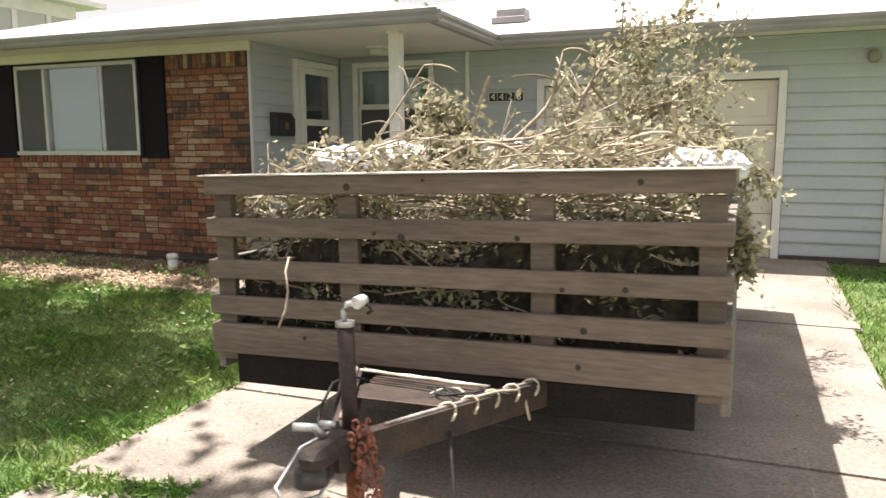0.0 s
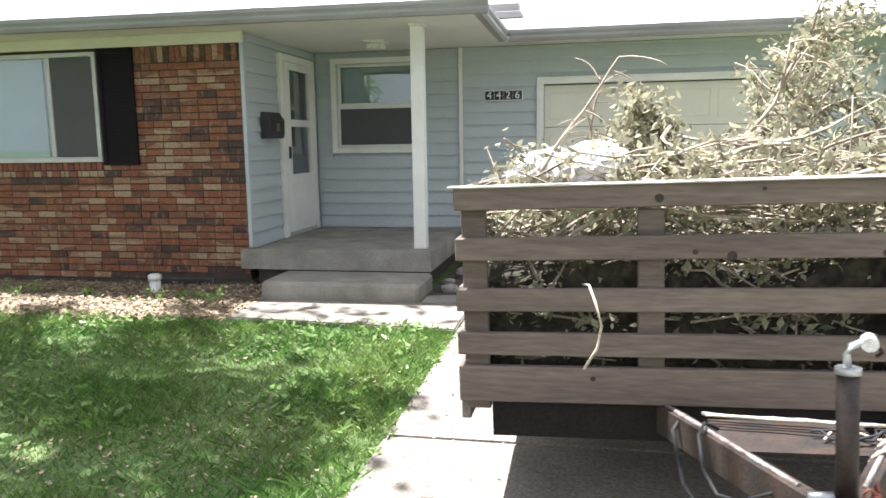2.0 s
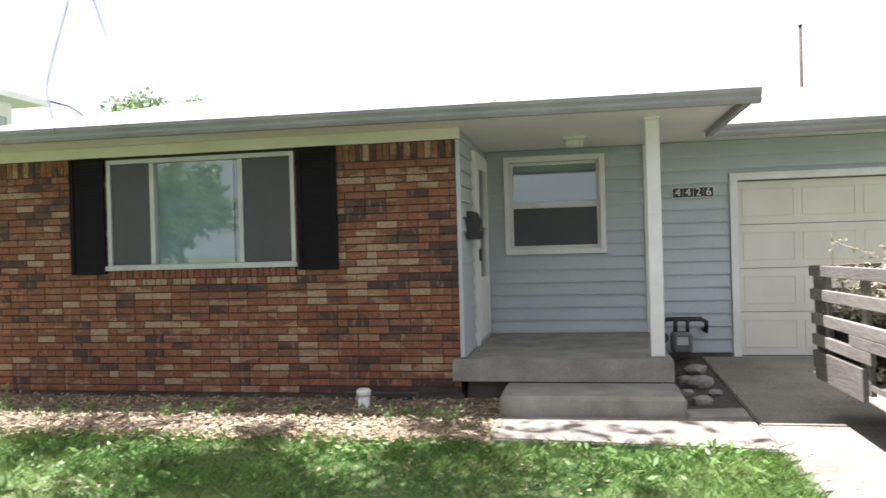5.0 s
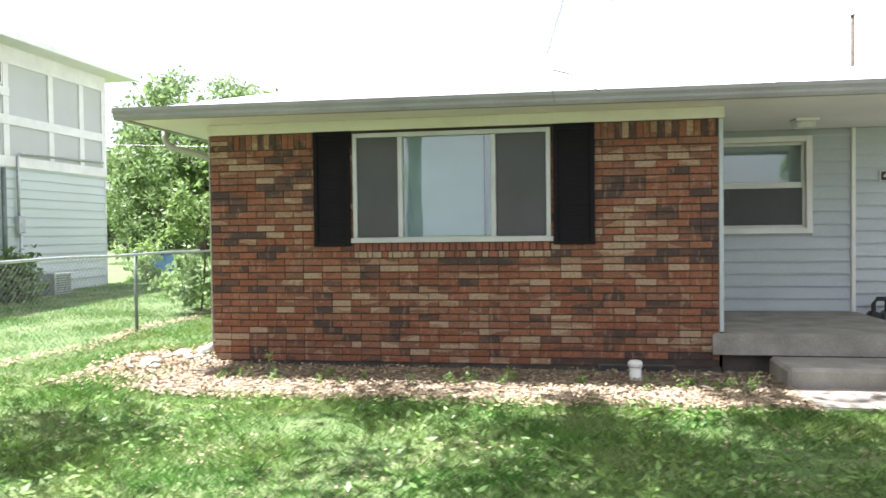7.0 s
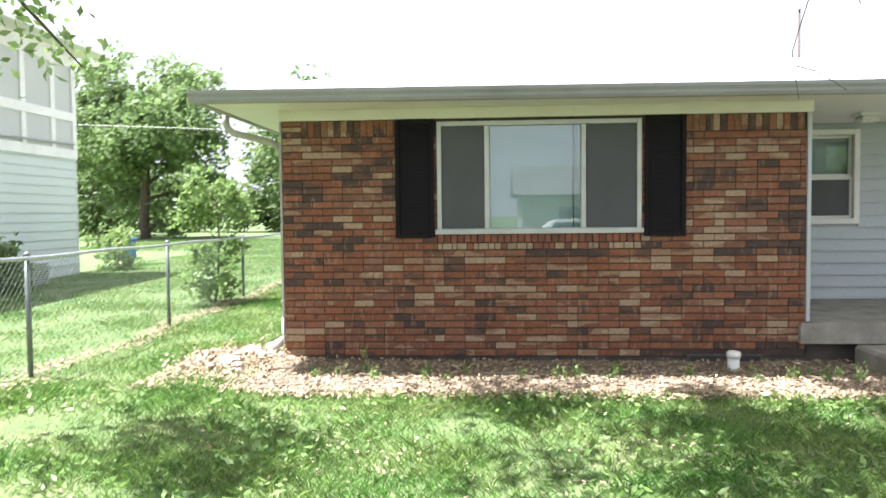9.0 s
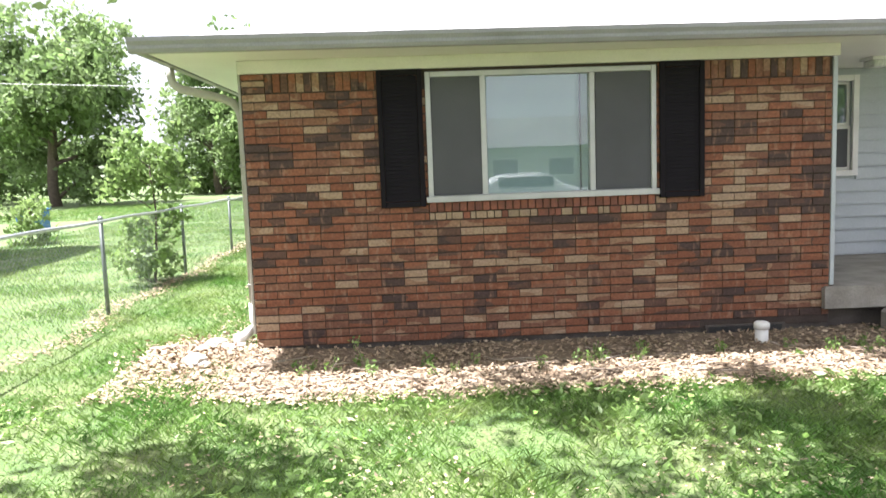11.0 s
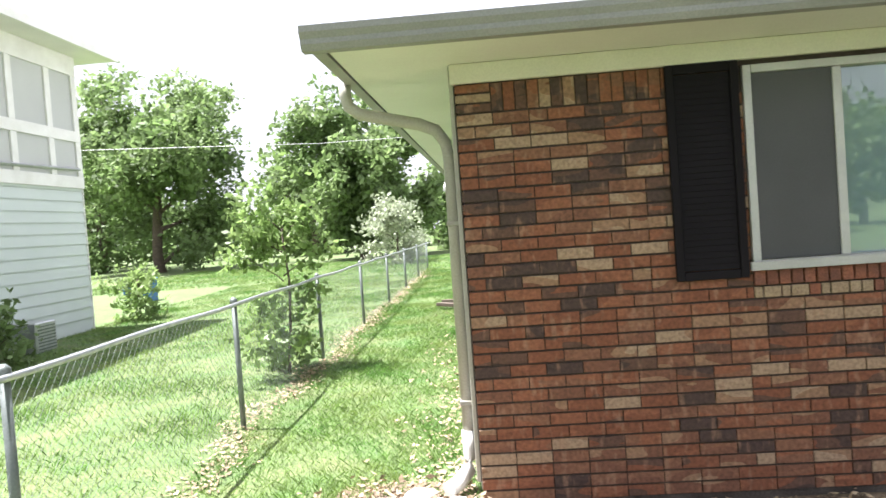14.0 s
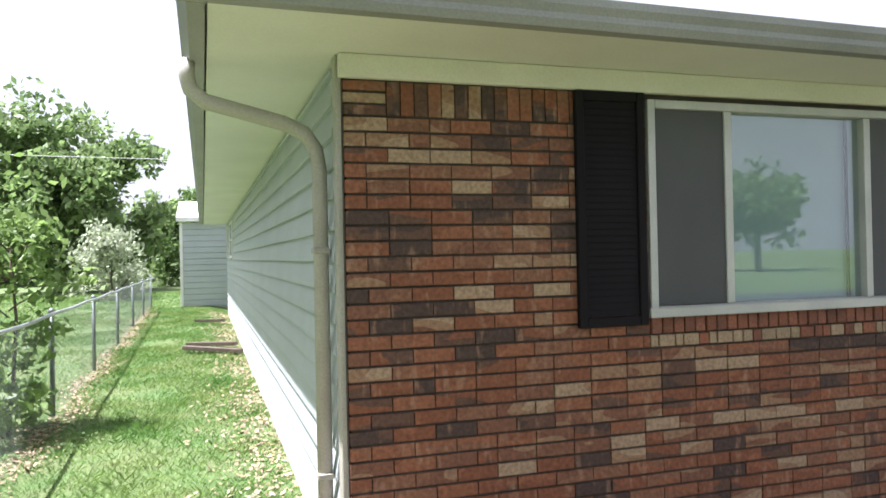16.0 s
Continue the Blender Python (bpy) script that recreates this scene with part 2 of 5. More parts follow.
def box(x0, x1, y0, y1, z0, z1, bevel=0.0, bm=None):
    own = bm is None
    bm = bm or bmesh.new()
    r = bmesh.ops.create_cube(bm, size=1.0, matrix=Matrix.Translation(((x0 + x1) / 2, (y0 + y1) / 2, (z0 + z1) / 2)) @ Matrix.Diagonal((x1 - x0, y1 - y0, z1 - z0, 1)))
    if bevel and own:
        bmesh.ops.bevel(bm, geom=bm.edges[:], offset=bevel, segments=1, affect="EDGES")
    return bm


def tube(points, radius, sides=8, bm=None, closed=True, radii=None):
    """A round bar along a line of points."""
    bm = bm or bmesh.new()
    pts = [Vector(p) for p in points]
    rings = []
    for i, p in enumerate(pts):
        d = (pts[min(i + 1, len(pts) - 1)] - pts[max(i - 1, 0)]).normalized()
        side = d.cross(Vector((0.13, 0.21, 0.97))).normalized()
        up = side.cross(d)
        r = radii[i] if radii else radius
        rings.append([bm.verts.new(p + (side * math.cos(a) + up * math.sin(a)) * r) for a in [2 * math.pi * j / sides for j in range(sides)]])
    for a, b in zip(rings, rings[1:]):
        for j in range(sides):
            f = bm.faces.new((a[j], a[(j + 1) % sides], b[(j + 1) % sides], b[j]))
            f.smooth = sides > 4
    if closed and len(rings) > 1:
        bm.faces.new(rings[0][::-1]), bm.faces.new(rings[-1])
    return bm


def wall_with_holes(a0, a1, z0, z1, holes, at, thick, axis):
    """A wall along x (axis 'x') or y, cut in slabs round its openings (a0, a1, z0, z1)."""
    bm = bmesh.new()
    cuts = sorted({a0, a1, *[h[0] for h in holes], *[h[1] for h in holes]})
    for c0, c1 in zip(cuts, cuts[1:]):
        mid = (c0 + c1) / 2
        spans, z = [], z0
        for h in sorted([h for h in holes if h[0] < mid < h[1]], key=lambda q: q[2]):
            if h[2] > z:
                spans.append((z, h[2]))
            z = h[3]
        if z < z1:
            spans.append((z, z1))
        for s0, s1 in spans:
            if axis == "x":
                box(c0, c1, at, at + thick, s0, s1, bm=bm)
            else:
                box(at, at + thick, c0, c1, s0, s1, bm=bm)
    bmesh.ops.remove_doubles(bm, verts=bm.verts[:], dist=1e-4)
    return bm


def siding(parent, a0, a1, z0, z1, holes, face, axis, sign, step=0.15):
    """Lapped boards on a wall: each a wedge, thicker at its lower edge. sign: the way the wall faces along its other axis."""
    z = z0
    while z < z1 - 0.01:
        top = min(z + step, z1)
        spans = [(a0, a1)]
        for h in holes:
            if h[2] < top - 0.02 and h[3] > z + 0.02:
                spans = [s for p, q in spans for s in ((p, min(q, h[0])), (max(p, h[1]), q)) if s[1] - s[0] > 0.02]
        for p, q in spans:
            lo, hi = 0.029 * sign, 0.004 * sign
            v = []
            for a in (p, q):
                for off, zz in ((0, z), (lo, z), (lo * 0.98, z + 0.022), (hi, top), (0, top)):
                    v.append((a, face + off, zz) if axis == "x" else (face + off, a, zz))
            f = [(0, 1, 2, 3, 4), (9, 8, 7, 6, 5)] + [(i, 5 + i, 5 + (i + 1) % 5, (i + 1) % 5) for i in range(5)]
            bm = bmesh.new()
            vs = [bm.verts.new(c) for c in v]
            for q_ in f:
                bm.faces.new([vs[i] for i in q_])
            bmesh.ops.recalc_face_normals(bm, faces=bm.faces[:])
            part("siding_board", bm, M_SIDING, parent)
        z = top


# ---- ground ----
def ground_sheet():
    xs = [-400, -120, -50, -25, -15] + [-10 + 0.5 * i for i in range(53)] + [20, 30, 60, 150, 400]
    ys = [-400, -120, -60, -30, -20] + [-14 + 0.5 * i for i in range(72)] + [26, 35, 60, 150, 400]
    verts = [(x, y, ground_z(x, max(y, -16)) - 0.006 + (0.02 * noise.noise((x * 0.6, y * 0.6, 0)) if x < 7.4 and -16 < y < 30 and not (-1.6 < y < 14 and 0 < x) else -0.02)) for y in ys for x in xs]
    w = len(xs)
    faces = [(j * w + i, j * w + i + 1, (j + 1) * w + i + 1, (j + 1) * w + i) for j in range(len(ys) - 1) for i in range(w - 1)]
    return part("ground", raw_mesh("ground", verts, faces, True), M_GRASS, label="green and dry patched lawn", kind="structure")


def slab(name, outline, top, thick, material, label, follow=False, kind="structure"):
    """A flat slab over a plan outline, bevelled at its upper edge; it may follow the fall of the ground."""
    bm = bmesh.new()
    n = len(outline)
    up = [bm.verts.new((x, y, (ground_z(x, y) if follow else 0) + top)) for x, y in outline]
    dn = [bm.verts.new((x, y, (ground_z(x, y) if follow else 0) + top - thick)) for x, y in outline]
    lid = bm.faces.new(up)
    bm.faces.new(dn[::-1])
    for i in range(n):
        bm.faces.new((dn[i], dn[(i + 1) % n], up[(i + 1) % n], up[i]))
    bmesh.ops.recalc_face_normals(bm, faces=bm.faces[:])
    bmesh.ops.bevel(bm, geom=[e for e in lid.edges], offset=min(0.012, thick / 3), segments=2, affect="EDGES")
    return part(name, bm, material, label=label, kind=kind)


ground = ground_sheet()
driveway = empty("driveway", pose(0, 0, 0), "sunlit cracked concrete driveway with joints", "driveway", kind="structure")
for y1, y0, lf, rt in ((2.0, -0.9, 7.74, 11.42), (-0.912, -3.66, 7.73, 11.36), (-3.672, -6.4, 7.72, 11.3)):
    ob = slab("concrete_slab", [(lf, y0), (rt, y0), (rt, (y0 + y1) / 2), (rt, y1), (lf, y1), (lf, (y0 + y1) / 2)], 0.012, 0.1, M_CONC, "", True, "")
    ob.parent = driveway
ob = slab("concrete_slab", [(7.25, -7.6), (6.5, -9.4), (12.3, -9.4), (11.6, -7.6), (11.3, -6.412), (7.6, -6.412)], 0.012, 0.1, M_CONC, "", True, "")
ob.parent = driveway
front_walk = slab("front_walk", [(5.70, -1.43), (7.72, -1.60), (7.72, -0.73), (5.66, -0.73)], 0.018, 0.08, M_CONC, "pale concrete walk along the porch step", True)
bed_kerb = slab("bed_edge", [(7.23, -0.40), (7.72, -0.40), (7.72, -0.725), (7.23, -0.725)], 0.022, 0.08, M_PORCH, "grey concrete strip beside the step", True)


def bed_sheet():
    """Dry soil along the brick wall, uneven, with a wavering front edge."""
    nx, ny = 90, 16
    verts = []
    for i in range(nx + 1):
        x = -0.95 + 6.65 * i / nx
        front = -1.48 + 0.14 * noise.noise((x * 2.3, 3.3, 0)) if x > -0.2 else -0.45 - 1.03 * (x + 0.95) / 0.75
        back = 0.1 if x > 0.0 else 0.35
        for j in range(ny + 1):
            y = front + (back - front) * j / ny
            verts.append((x, y, ground_z(x, y) - 0.002 + 0.012 * noise.noise((x * 4, y * 4, 1)) - (0.03 if j == 0 or i in (0, nx) else 0.0)))
    faces = [(i * (ny + 1) + j, (i + 1) * (ny + 1) + j, (i + 1) * (ny + 1) + j + 1, i * (ny + 1) + j + 1) for i in range(nx) for j in range(ny)]
    return part("planting_bed", raw_mesh("planting_bed", verts, faces, True), M_SOIL, label="dry soil bed covered in leaf litter", kind="structure")


bed_sheet()
meter_bed = slab("meter_bed", [(7.21, -0.395), (7.72, -0.395), (7.72, 2.0), (7.21, 2.0)], 0.014, 0.05, mat("dark_soil", (0.10, 0.085, 0.07), (0.05, 0.042, 0.035), 9, 0.95, bump=0.8, grain=0.5), "dark soil bed beside the porch", True)
street = slab("road", [(-60, -26), (60, -26), (60, -16.5), (-60, -16.5)], 0.02, 0.1, mat("asphalt", (0.06, 0.06, 0.06), (0.045, 0.045, 0.045), 3, 0.9, bump=0.4), "grey asphalt street", True)

# ---- house: walls ----
BX, PY, GX1, HZ = 5.285, 2.02, 12.0, 2.515
WIN = (1.60, 3.652, 1.25, 2.372)
wall_front = part("wall_front", wall_with_holes(0.012, BX - 0.02, -0.02, HZ, [WIN], 0.012, 0.22, "x"), M_MORTAR, label="mixed red, brown and buff brick wall", kind="structure")
foundation_front = part("foundation_front", box(0.02, BX, 0.03, 0.2, -0.25, -0.021), M_FOUND, label="dark stained concrete foundation", kind="structure")
wall_porch_side = part("wall_porch_side", wall_with_holes(0.02, PY + 0.2, 0.2, HZ, [(0.98, 1.80, 0.33, 2.36)], BX - 0.19, 0.18, "y"), M_SIDING, label="pale blue lapped siding wall beside the front door", kind="structure")
PWIN = (5.585, 6.645, 1.33, 2.37)
GAR = (8.18, 10.835, 0.03, 2.05)
wall_garage = part("wall_garage", wall_with_holes(BX, GX1, -0.1, HZ, [PWIN, GAR], PY + 0.024, 0.2, "x"), M_SIDING, label="blue-grey lapped siding wall with porch window and garage door", kind="structure")
wall_left = part("wall_left", wall_with_holes(0.25, 17.0, 0.36, HZ, [(13.2, 14.2, 1.65, 2.35), (15.9, 16.5, 1.65, 2.35)], 0.0, 0.2, "y"), M_SIDING, label="pale blue-green lapped siding side wall", kind="structure")
foundation_left = part("foundation_left", box(-0.015, 0.2, 0.24, 17.0, -0.2, 0.355), M_WHITE, label="white painted foundation of the side wall", kind="structure")
wall_right = part("wall_right", box(GX1 - 0.2, GX1, PY + 0.23, 17.0, -0.2, HZ), M_SIDING, label="plain side wall of the garage", kind="structure")
wall_back = part("wall_back", box(0.2, GX1 - 0.2, 16.8, 17.0, -0.2, HZ), M_SIDING, label="plain rear wall", kind="structure")
# Added rooms behind the windows, their lack of light put into the colour.
floor_in = part("floor_inside", box(0.25, BX - 0.2, 0.25, 16.7, 0.2, 0.3), M_DARK, label="unseen indoor floor coloured near black as unlit", kind="structure")
partition = part("wall_inside", box(0.25, BX - 0.2, 3.5, 3.6, 0.31, 2.5), M_DARK, label="unseen indoor wall coloured near black as unlit", kind="structure")
partition_two = part("wall_inside_back", box(BX + 0.01, 11.7, 3.6, 3.7, -0.1, 2.5), M_DARK, label="unseen wall behind the porch window coloured near black as unlit", kind="structure")

siding(wall_porch_side, 0.05, PY, 0.322, HZ - 0.005, [(0.83, 1.93, 0.25, 2.41)], BX - 0.008, "y", 1)
siding(wall_garage, BX + 0.03, 7.15, 0.322, HZ - 0.005, [(5.515, 6.715, 1.26, 2.44)], PY + 0.022, "x", -1)
siding(wall_garage, 7.20, GX1, 0.085, HZ - 0.005, [(8.09, 10.925, 0, 2.14)], PY + 0.022, "x", -1)
siding(wall_left, 0.16, 17.0, 0.36, HZ - 0.005, [(13.1, 14.3, 1.57, 2.43), (15.8, 16.6, 1.57, 2.43)], 0.002, "y", -1)


def trim(name, x0, x1, y0, y1, z0, z1, material=None, label="white painted trim", parent=None):
    return part(name, box(x0, x1, y0, y1, z0, z1, 0.004), material or M_WHITE, parent, label, "" if parent else "structure")


trim("trim_corner", BX - 0.018, BX + 0.022, -0.005, 0.045, 0.33, 2.40, M_SIDING, "pale blue corner trim of the brick wall")
trim("trim_left_corner", -0.03, 0.0, 0.02, 0.11, 0.1, HZ, M_SPOUT, "beige corner trim of the side wall")
# Two solid dark strips paint the shade in the gaps beside the corner trim.
trim("trim_corner_shade", -0.008, 0.0, 0.112, 0.158, 0.1, HZ, M_FOUND, "dark strip for the shaded gap between corner trim and siding")
trim("trim_brick_shade", -0.006, 0.0, 0.004, 0.018, 0.1, 2.40, M_FOUND, "dark strip for the shaded joint between brick and corner trim")
trim("trim_frieze", -0.02, BX + 0.03, -0.03, 0.01, 2.403, HZ - 0.002, M_CREAM, "cream frieze board over the bricks")
trim("trim_wall_joint", 7.15, 7.195, PY - 0.03, PY + 0.02, 0.05, HZ - 0.005, label="white vertical trim between porch and garage")
trim("trim_garage_base", 7.20, 8.08, PY - 0.012, PY + 0.02, 0.0, 0.083, M_FOUND, "grey concrete base of the wall")
trim("trim_right_base", 10.93, GX1, PY - 0.012, PY + 0.02, -0.1, 0.083, M_FOUND, "grey concrete base of the wall")
trim("trim_right_corner", GX1 - 0.07, GX1 + 0.02, PY - 0.03, PY + 0.04, 0.05, HZ - 0.005, label="white corner trim of the garage")

# ---- roof, soffits, gutters ----
EZ, PITCH = 2.60, 0.30


def hip_roof(x0, x1, y0, y1, z, pitch, name, label):
    run = min(x1 - x0, y1 - y0) / 2
    h = z + run * pitch
    if x1 - x0 < y1 - y0:
        a, b = ((x0 + x1) / 2, y0 + run, h), ((x0 + x1) / 2, y1 - run, h)
        faces = [(0, 1, 4), (1, 2, 5, 4), (2, 3, 5), (3, 0, 4, 5), (3, 2, 1, 0)]
    else:
        a, b = (x0 + run, (y0 + y1) / 2, h), (x1 - run, (y0 + y1) / 2, h)
        faces = [(0, 1, 5, 4), (1, 2, 5), (2, 3, 4, 5), (3, 0, 4), (3, 2, 1, 0)]
    verts = [(x0, y0, z), (x1, y0, z), (x1, y1, z), (x0, y1, z), a, b]
    return part(name, raw_mesh(name, verts, faces), M_SHINGLE, label=label, kind="structure")


roof_main = hip_roof(-0.63, 7.77, -0.62, 17.5, EZ, PITCH, "roof_main", "pale sunlit shingle hip roof over the brick rooms")
roof_garage = hip_roof(2.0, GX1 + 0.5, 1.30, 17.4, EZ - 0.004, PITCH, "roof_garage", "pale sunlit shingle roof over the garage")
soffit_front = part("ceiling_porch", box(-0.59, 7.73, -0.58, PY, HZ, HZ + 0.02), M_SOFFIT, label="off-white soffit and porch ceiling", kind="structure")
soffit_left = part("soffit_left", box(-0.59, 0.0, PY + 0.002, 17.4, HZ, HZ + 0.02), M_SOFFIT, label="off-white soffit along the side wall", kind="structure")
soffit_garage = part("soffit_garage", box(7.732, GX1 + 0.45, 1.34, PY + 0.02, HZ, HZ + 0.02), M_SOFFIT, label="off-white soffit over the garage", kind="structure")


def gutter(name, p0, p1, out, label):
    """An open trough along an eave; out: the unit way it faces."""
    prof = [(0.0, 0.0), (0.065, 0.0), (0.085, 0.03), (0.085, 0.055), (0.105, 0.085), (0.105, 0.118), (0.095, 0.118), (0.095, 0.09), (0.075, 0.06), (0.075, 0.034), (0.06, 0.01), (0.01, 0.01), (0.01, 0.118), (0.0, 0.118)]
    bm = bmesh.new()
    ends = []
    for p in (p0, p1):
        ends.append([bm.verts.new((p[0] + out[0] * a, p[1] + out[1] * a, p[2] + b)) for a, b in prof])
    n = len(prof)
    for i in range(n):
        bm.faces.new((ends[0][i], ends[0][(i + 1) % n], ends[1][(i + 1) % n], ends[1][i]))
    bm.faces.new(ends[0][::-1]), bm.faces.new(ends[1])
    bmesh.ops.recalc_face_normals(bm, faces=bm.faces[:])
    return part(name, bm, M_GUTTER, label=label, kind="structure")


GZ = 2.487
gutter("gutter_front", (-0.705, -0.585, GZ + 0.02), (7.865, -0.585, GZ - 0.02), (0, -1), "weathered dark grey gutter along the front eave")
gutter("gutter_return", (7.735, -0.583, GZ - 0.022), (7.735, 1.25, GZ - 0.022), (1, 0), "dark grey gutter at the porch roof end")
gutter("gutter_garage", (7.845, 1.34, GZ - 0.02), (GX1 + 0.5, 1.34, GZ - 0.02), (0, -1), "dark grey gutter over the garage")
gutter("gutter_left", (-0.60, -0.583, GZ + 0.018), (-0.60, 17.4, GZ + 0.018), (-1, 0), "weathered gutter along the side eave")

# ---- porch ----
porch = slab("porch", [(5.195, -0.06), (7.205, -0.06), (7.205, 2.01), (5.30, 2.01), (5.30, 0.0), (5.195, -0.0)], 0.32, 0.205, M_PORCH, "grey concrete porch slab")
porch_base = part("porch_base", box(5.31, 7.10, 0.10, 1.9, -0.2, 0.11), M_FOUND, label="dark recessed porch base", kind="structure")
step_ob = part("step", box(5.70, 7.225, -0.72, -0.07, -0.2, 0.112, 0.03), M_PORCH, label="worn concrete step in front of the porch", kind="structure")
# ---- house: windows, doors, fixtures ----
def front_window():
    x0, x1, z0, z1 = WIN
    win = empty("window_1", pose(x0, 0, z0), "wide aluminium window with dark side screens and pale blind", "window", kind="structure")
    w, h = x1 - x0, z1 - z0

    def p(name, a0, a1, b0, b1, c0, c1, m, bevel=0.003, label=""):
        return part(name, box(a0, a1, b0, b1, c0, c1, bevel), m, win, label)
    f = 0.045
    p("jamb", 0, f, -0.02, 0.1, 0, h, M_ALU), p("jamb", w - f, w, -0.02, 0.1, 0, h, M_ALU)
    p("head", f + 0.001, w - f - 0.001, -0.02, 0.1, h - f, h, M_ALU), p("sill", -0.02, w + 0.02, -0.045, -0.021, -0.02, 0.03, M_ALU)
    p("bottom_rail", f + 0.001, w - f - 0.001, -0.02, 0.1, 0, f * 0.8, M_ALU)
    for a in (0.507, 1.478):
        p("mullion", a - 0.024, a + 0.024, -0.012, 0.08, f * 0.8 + 0.001, h - f - 0.001, M_ALU)
    for a, b in ((f, 0.491), (1.509, w - f)):
        p("insect_screen", a + 0.001, b - 0.001, 0.000, 0.003, 0.04, h - f - 0.002, M_SCREEN, 0, "dark insect screen")
    pane = p("pane", 0.54, 1.46, 0.03, 0.036, 0.038, h - f - 0.002, M_GLASS, 0)
    pane.visible_shadow = False
    for a, b in ((f, 0.491), (1.509, w - f)):
        q = p("pane", a + 0.001, b - 0.001, 0.014, 0.018, 0.04, h - f - 0.002, M_GLASS, 0)
        q.visible_shadow = False
    p("sash_stile", 1.375, 1.387, 0.045, 0.06, 0.04, h - f - 0.002, M_BLACK, 0)
    return win


front_window()
blind = part("window_blind", box(2.13, 3.10, 0.075, 0.08, 1.28, 2.35), M_BLIND, label="pale drawn blind behind the wide window")
tagged(blind, category="blind")


def shutter(x0, x1, z0, z1):
    """A louvred shutter: stiles, rails and slats."""
    s = empty("shutter", pose(x0, -0.002, z0), "black louvred shutter screwed to the bricks beside the window", "shutter", "shutters")
    w, h = x1 - x0, z1 - z0
    for a in (0, w - 0.045):
        part("stile", box(a, a + 0.045, -0.034, 0, 0, h, 0.004), M_SHUTTER, s)
    for c in (0, h - 0.05):
        part("rail", box(0.046, w - 0.046, -0.03, 0, c, c + 0.05, 0.003), M_SHUTTER, s)
    part("backing", box(0.046, w - 0.046, -0.008, 0, 0.061, h - 0.061), M_SHUTTER, s)
    slat = None
    for c0, c1 in ((0.055, h - 0.055),):
        n = int((c1 - c0) / 0.034)
        for i in range(n):
            z = c0 + (c1 - c0) * (i + 0.5) / n
            if slat is None:
                bm = box(-(w - 0.094) / 2, (w - 0.094) / 2, -0.004, 0.004, -0.018, 0.018)
                slat = mesh_of(bm, "slat")
            o = part("slat", slat, M_SHUTTER, s)
            o.matrix_basis = pose(w / 2, -0.014, z, -9)
    return s


shutter(1.175, 1.572, 1.195, 2.40)
shutter(3.68, 4.085, 1.195, 2.40)


def sash_window(name, x0, x1, z0, z1, y, label):
    win = empty(name, pose(x0, y, z0), label, "window", kind="structure")
    w, h, c = x1 - x0, z1 - z0, 0.068

    def p(nm, a0, a1, b0, b1, c0, c1, m, bevel=0.003):
        return part(nm, box(a0, a1, b0, b1, c0, c1, bevel), m, win)
    p("casing", 0, c, -0.045, 0.0, 0, h, M_WHITE), p("casing", w - c, w, -0.045, 0, 0, h, M_WHITE)
    p("casing", c + 0.001, w - c - 0.001, -0.045, 0, h - c, h, M_WHITE), p("casing", c + 0.001, w - c - 0.001, -0.055, 0, 0, c, M_WHITE)
    mid = h * 0.5
    for lo, hi, d in ((c, mid, 0.01), (mid + 0.001, h - c, 0.035)):
        for a0, a1, b0, b1 in ((c, c + 0.035, lo, hi), (w - c - 0.035, w - c, lo, hi), (c + 0.036, w - c - 0.036, lo, lo + 0.035), (c + 0.036, w - c - 0.036, hi - 0.035, hi)):
            p("sash_bar", a0, a1, d, d + 0.03, b0, b1, M_WHITE)
        g = p("pane", c + 0.03, w - c - 0.03, d + 0.012, d + 0.016, lo + 0.03, hi - 0.03, M_GLASS, 0)
        g.visible_shadow = False
    p("insect_screen", c + 0.036, w - c - 0.036, 0.004, 0.007, c + 0.036, mid - 0.036, M_SCREEN, 0)
    return win


sash_window("window_2", 5.52, 6.71, 1.264, 2.434, PY - 0.002, "white double-hung porch window with screen in the lower sash")
p_blind = part("window_blind", box(5.59, 6.64, PY + 0.16, PY + 0.165, 1.86, 2.37), M_BLIND, label="pale roller blind in the upper porch window")
tagged(p_blind, category="blind")


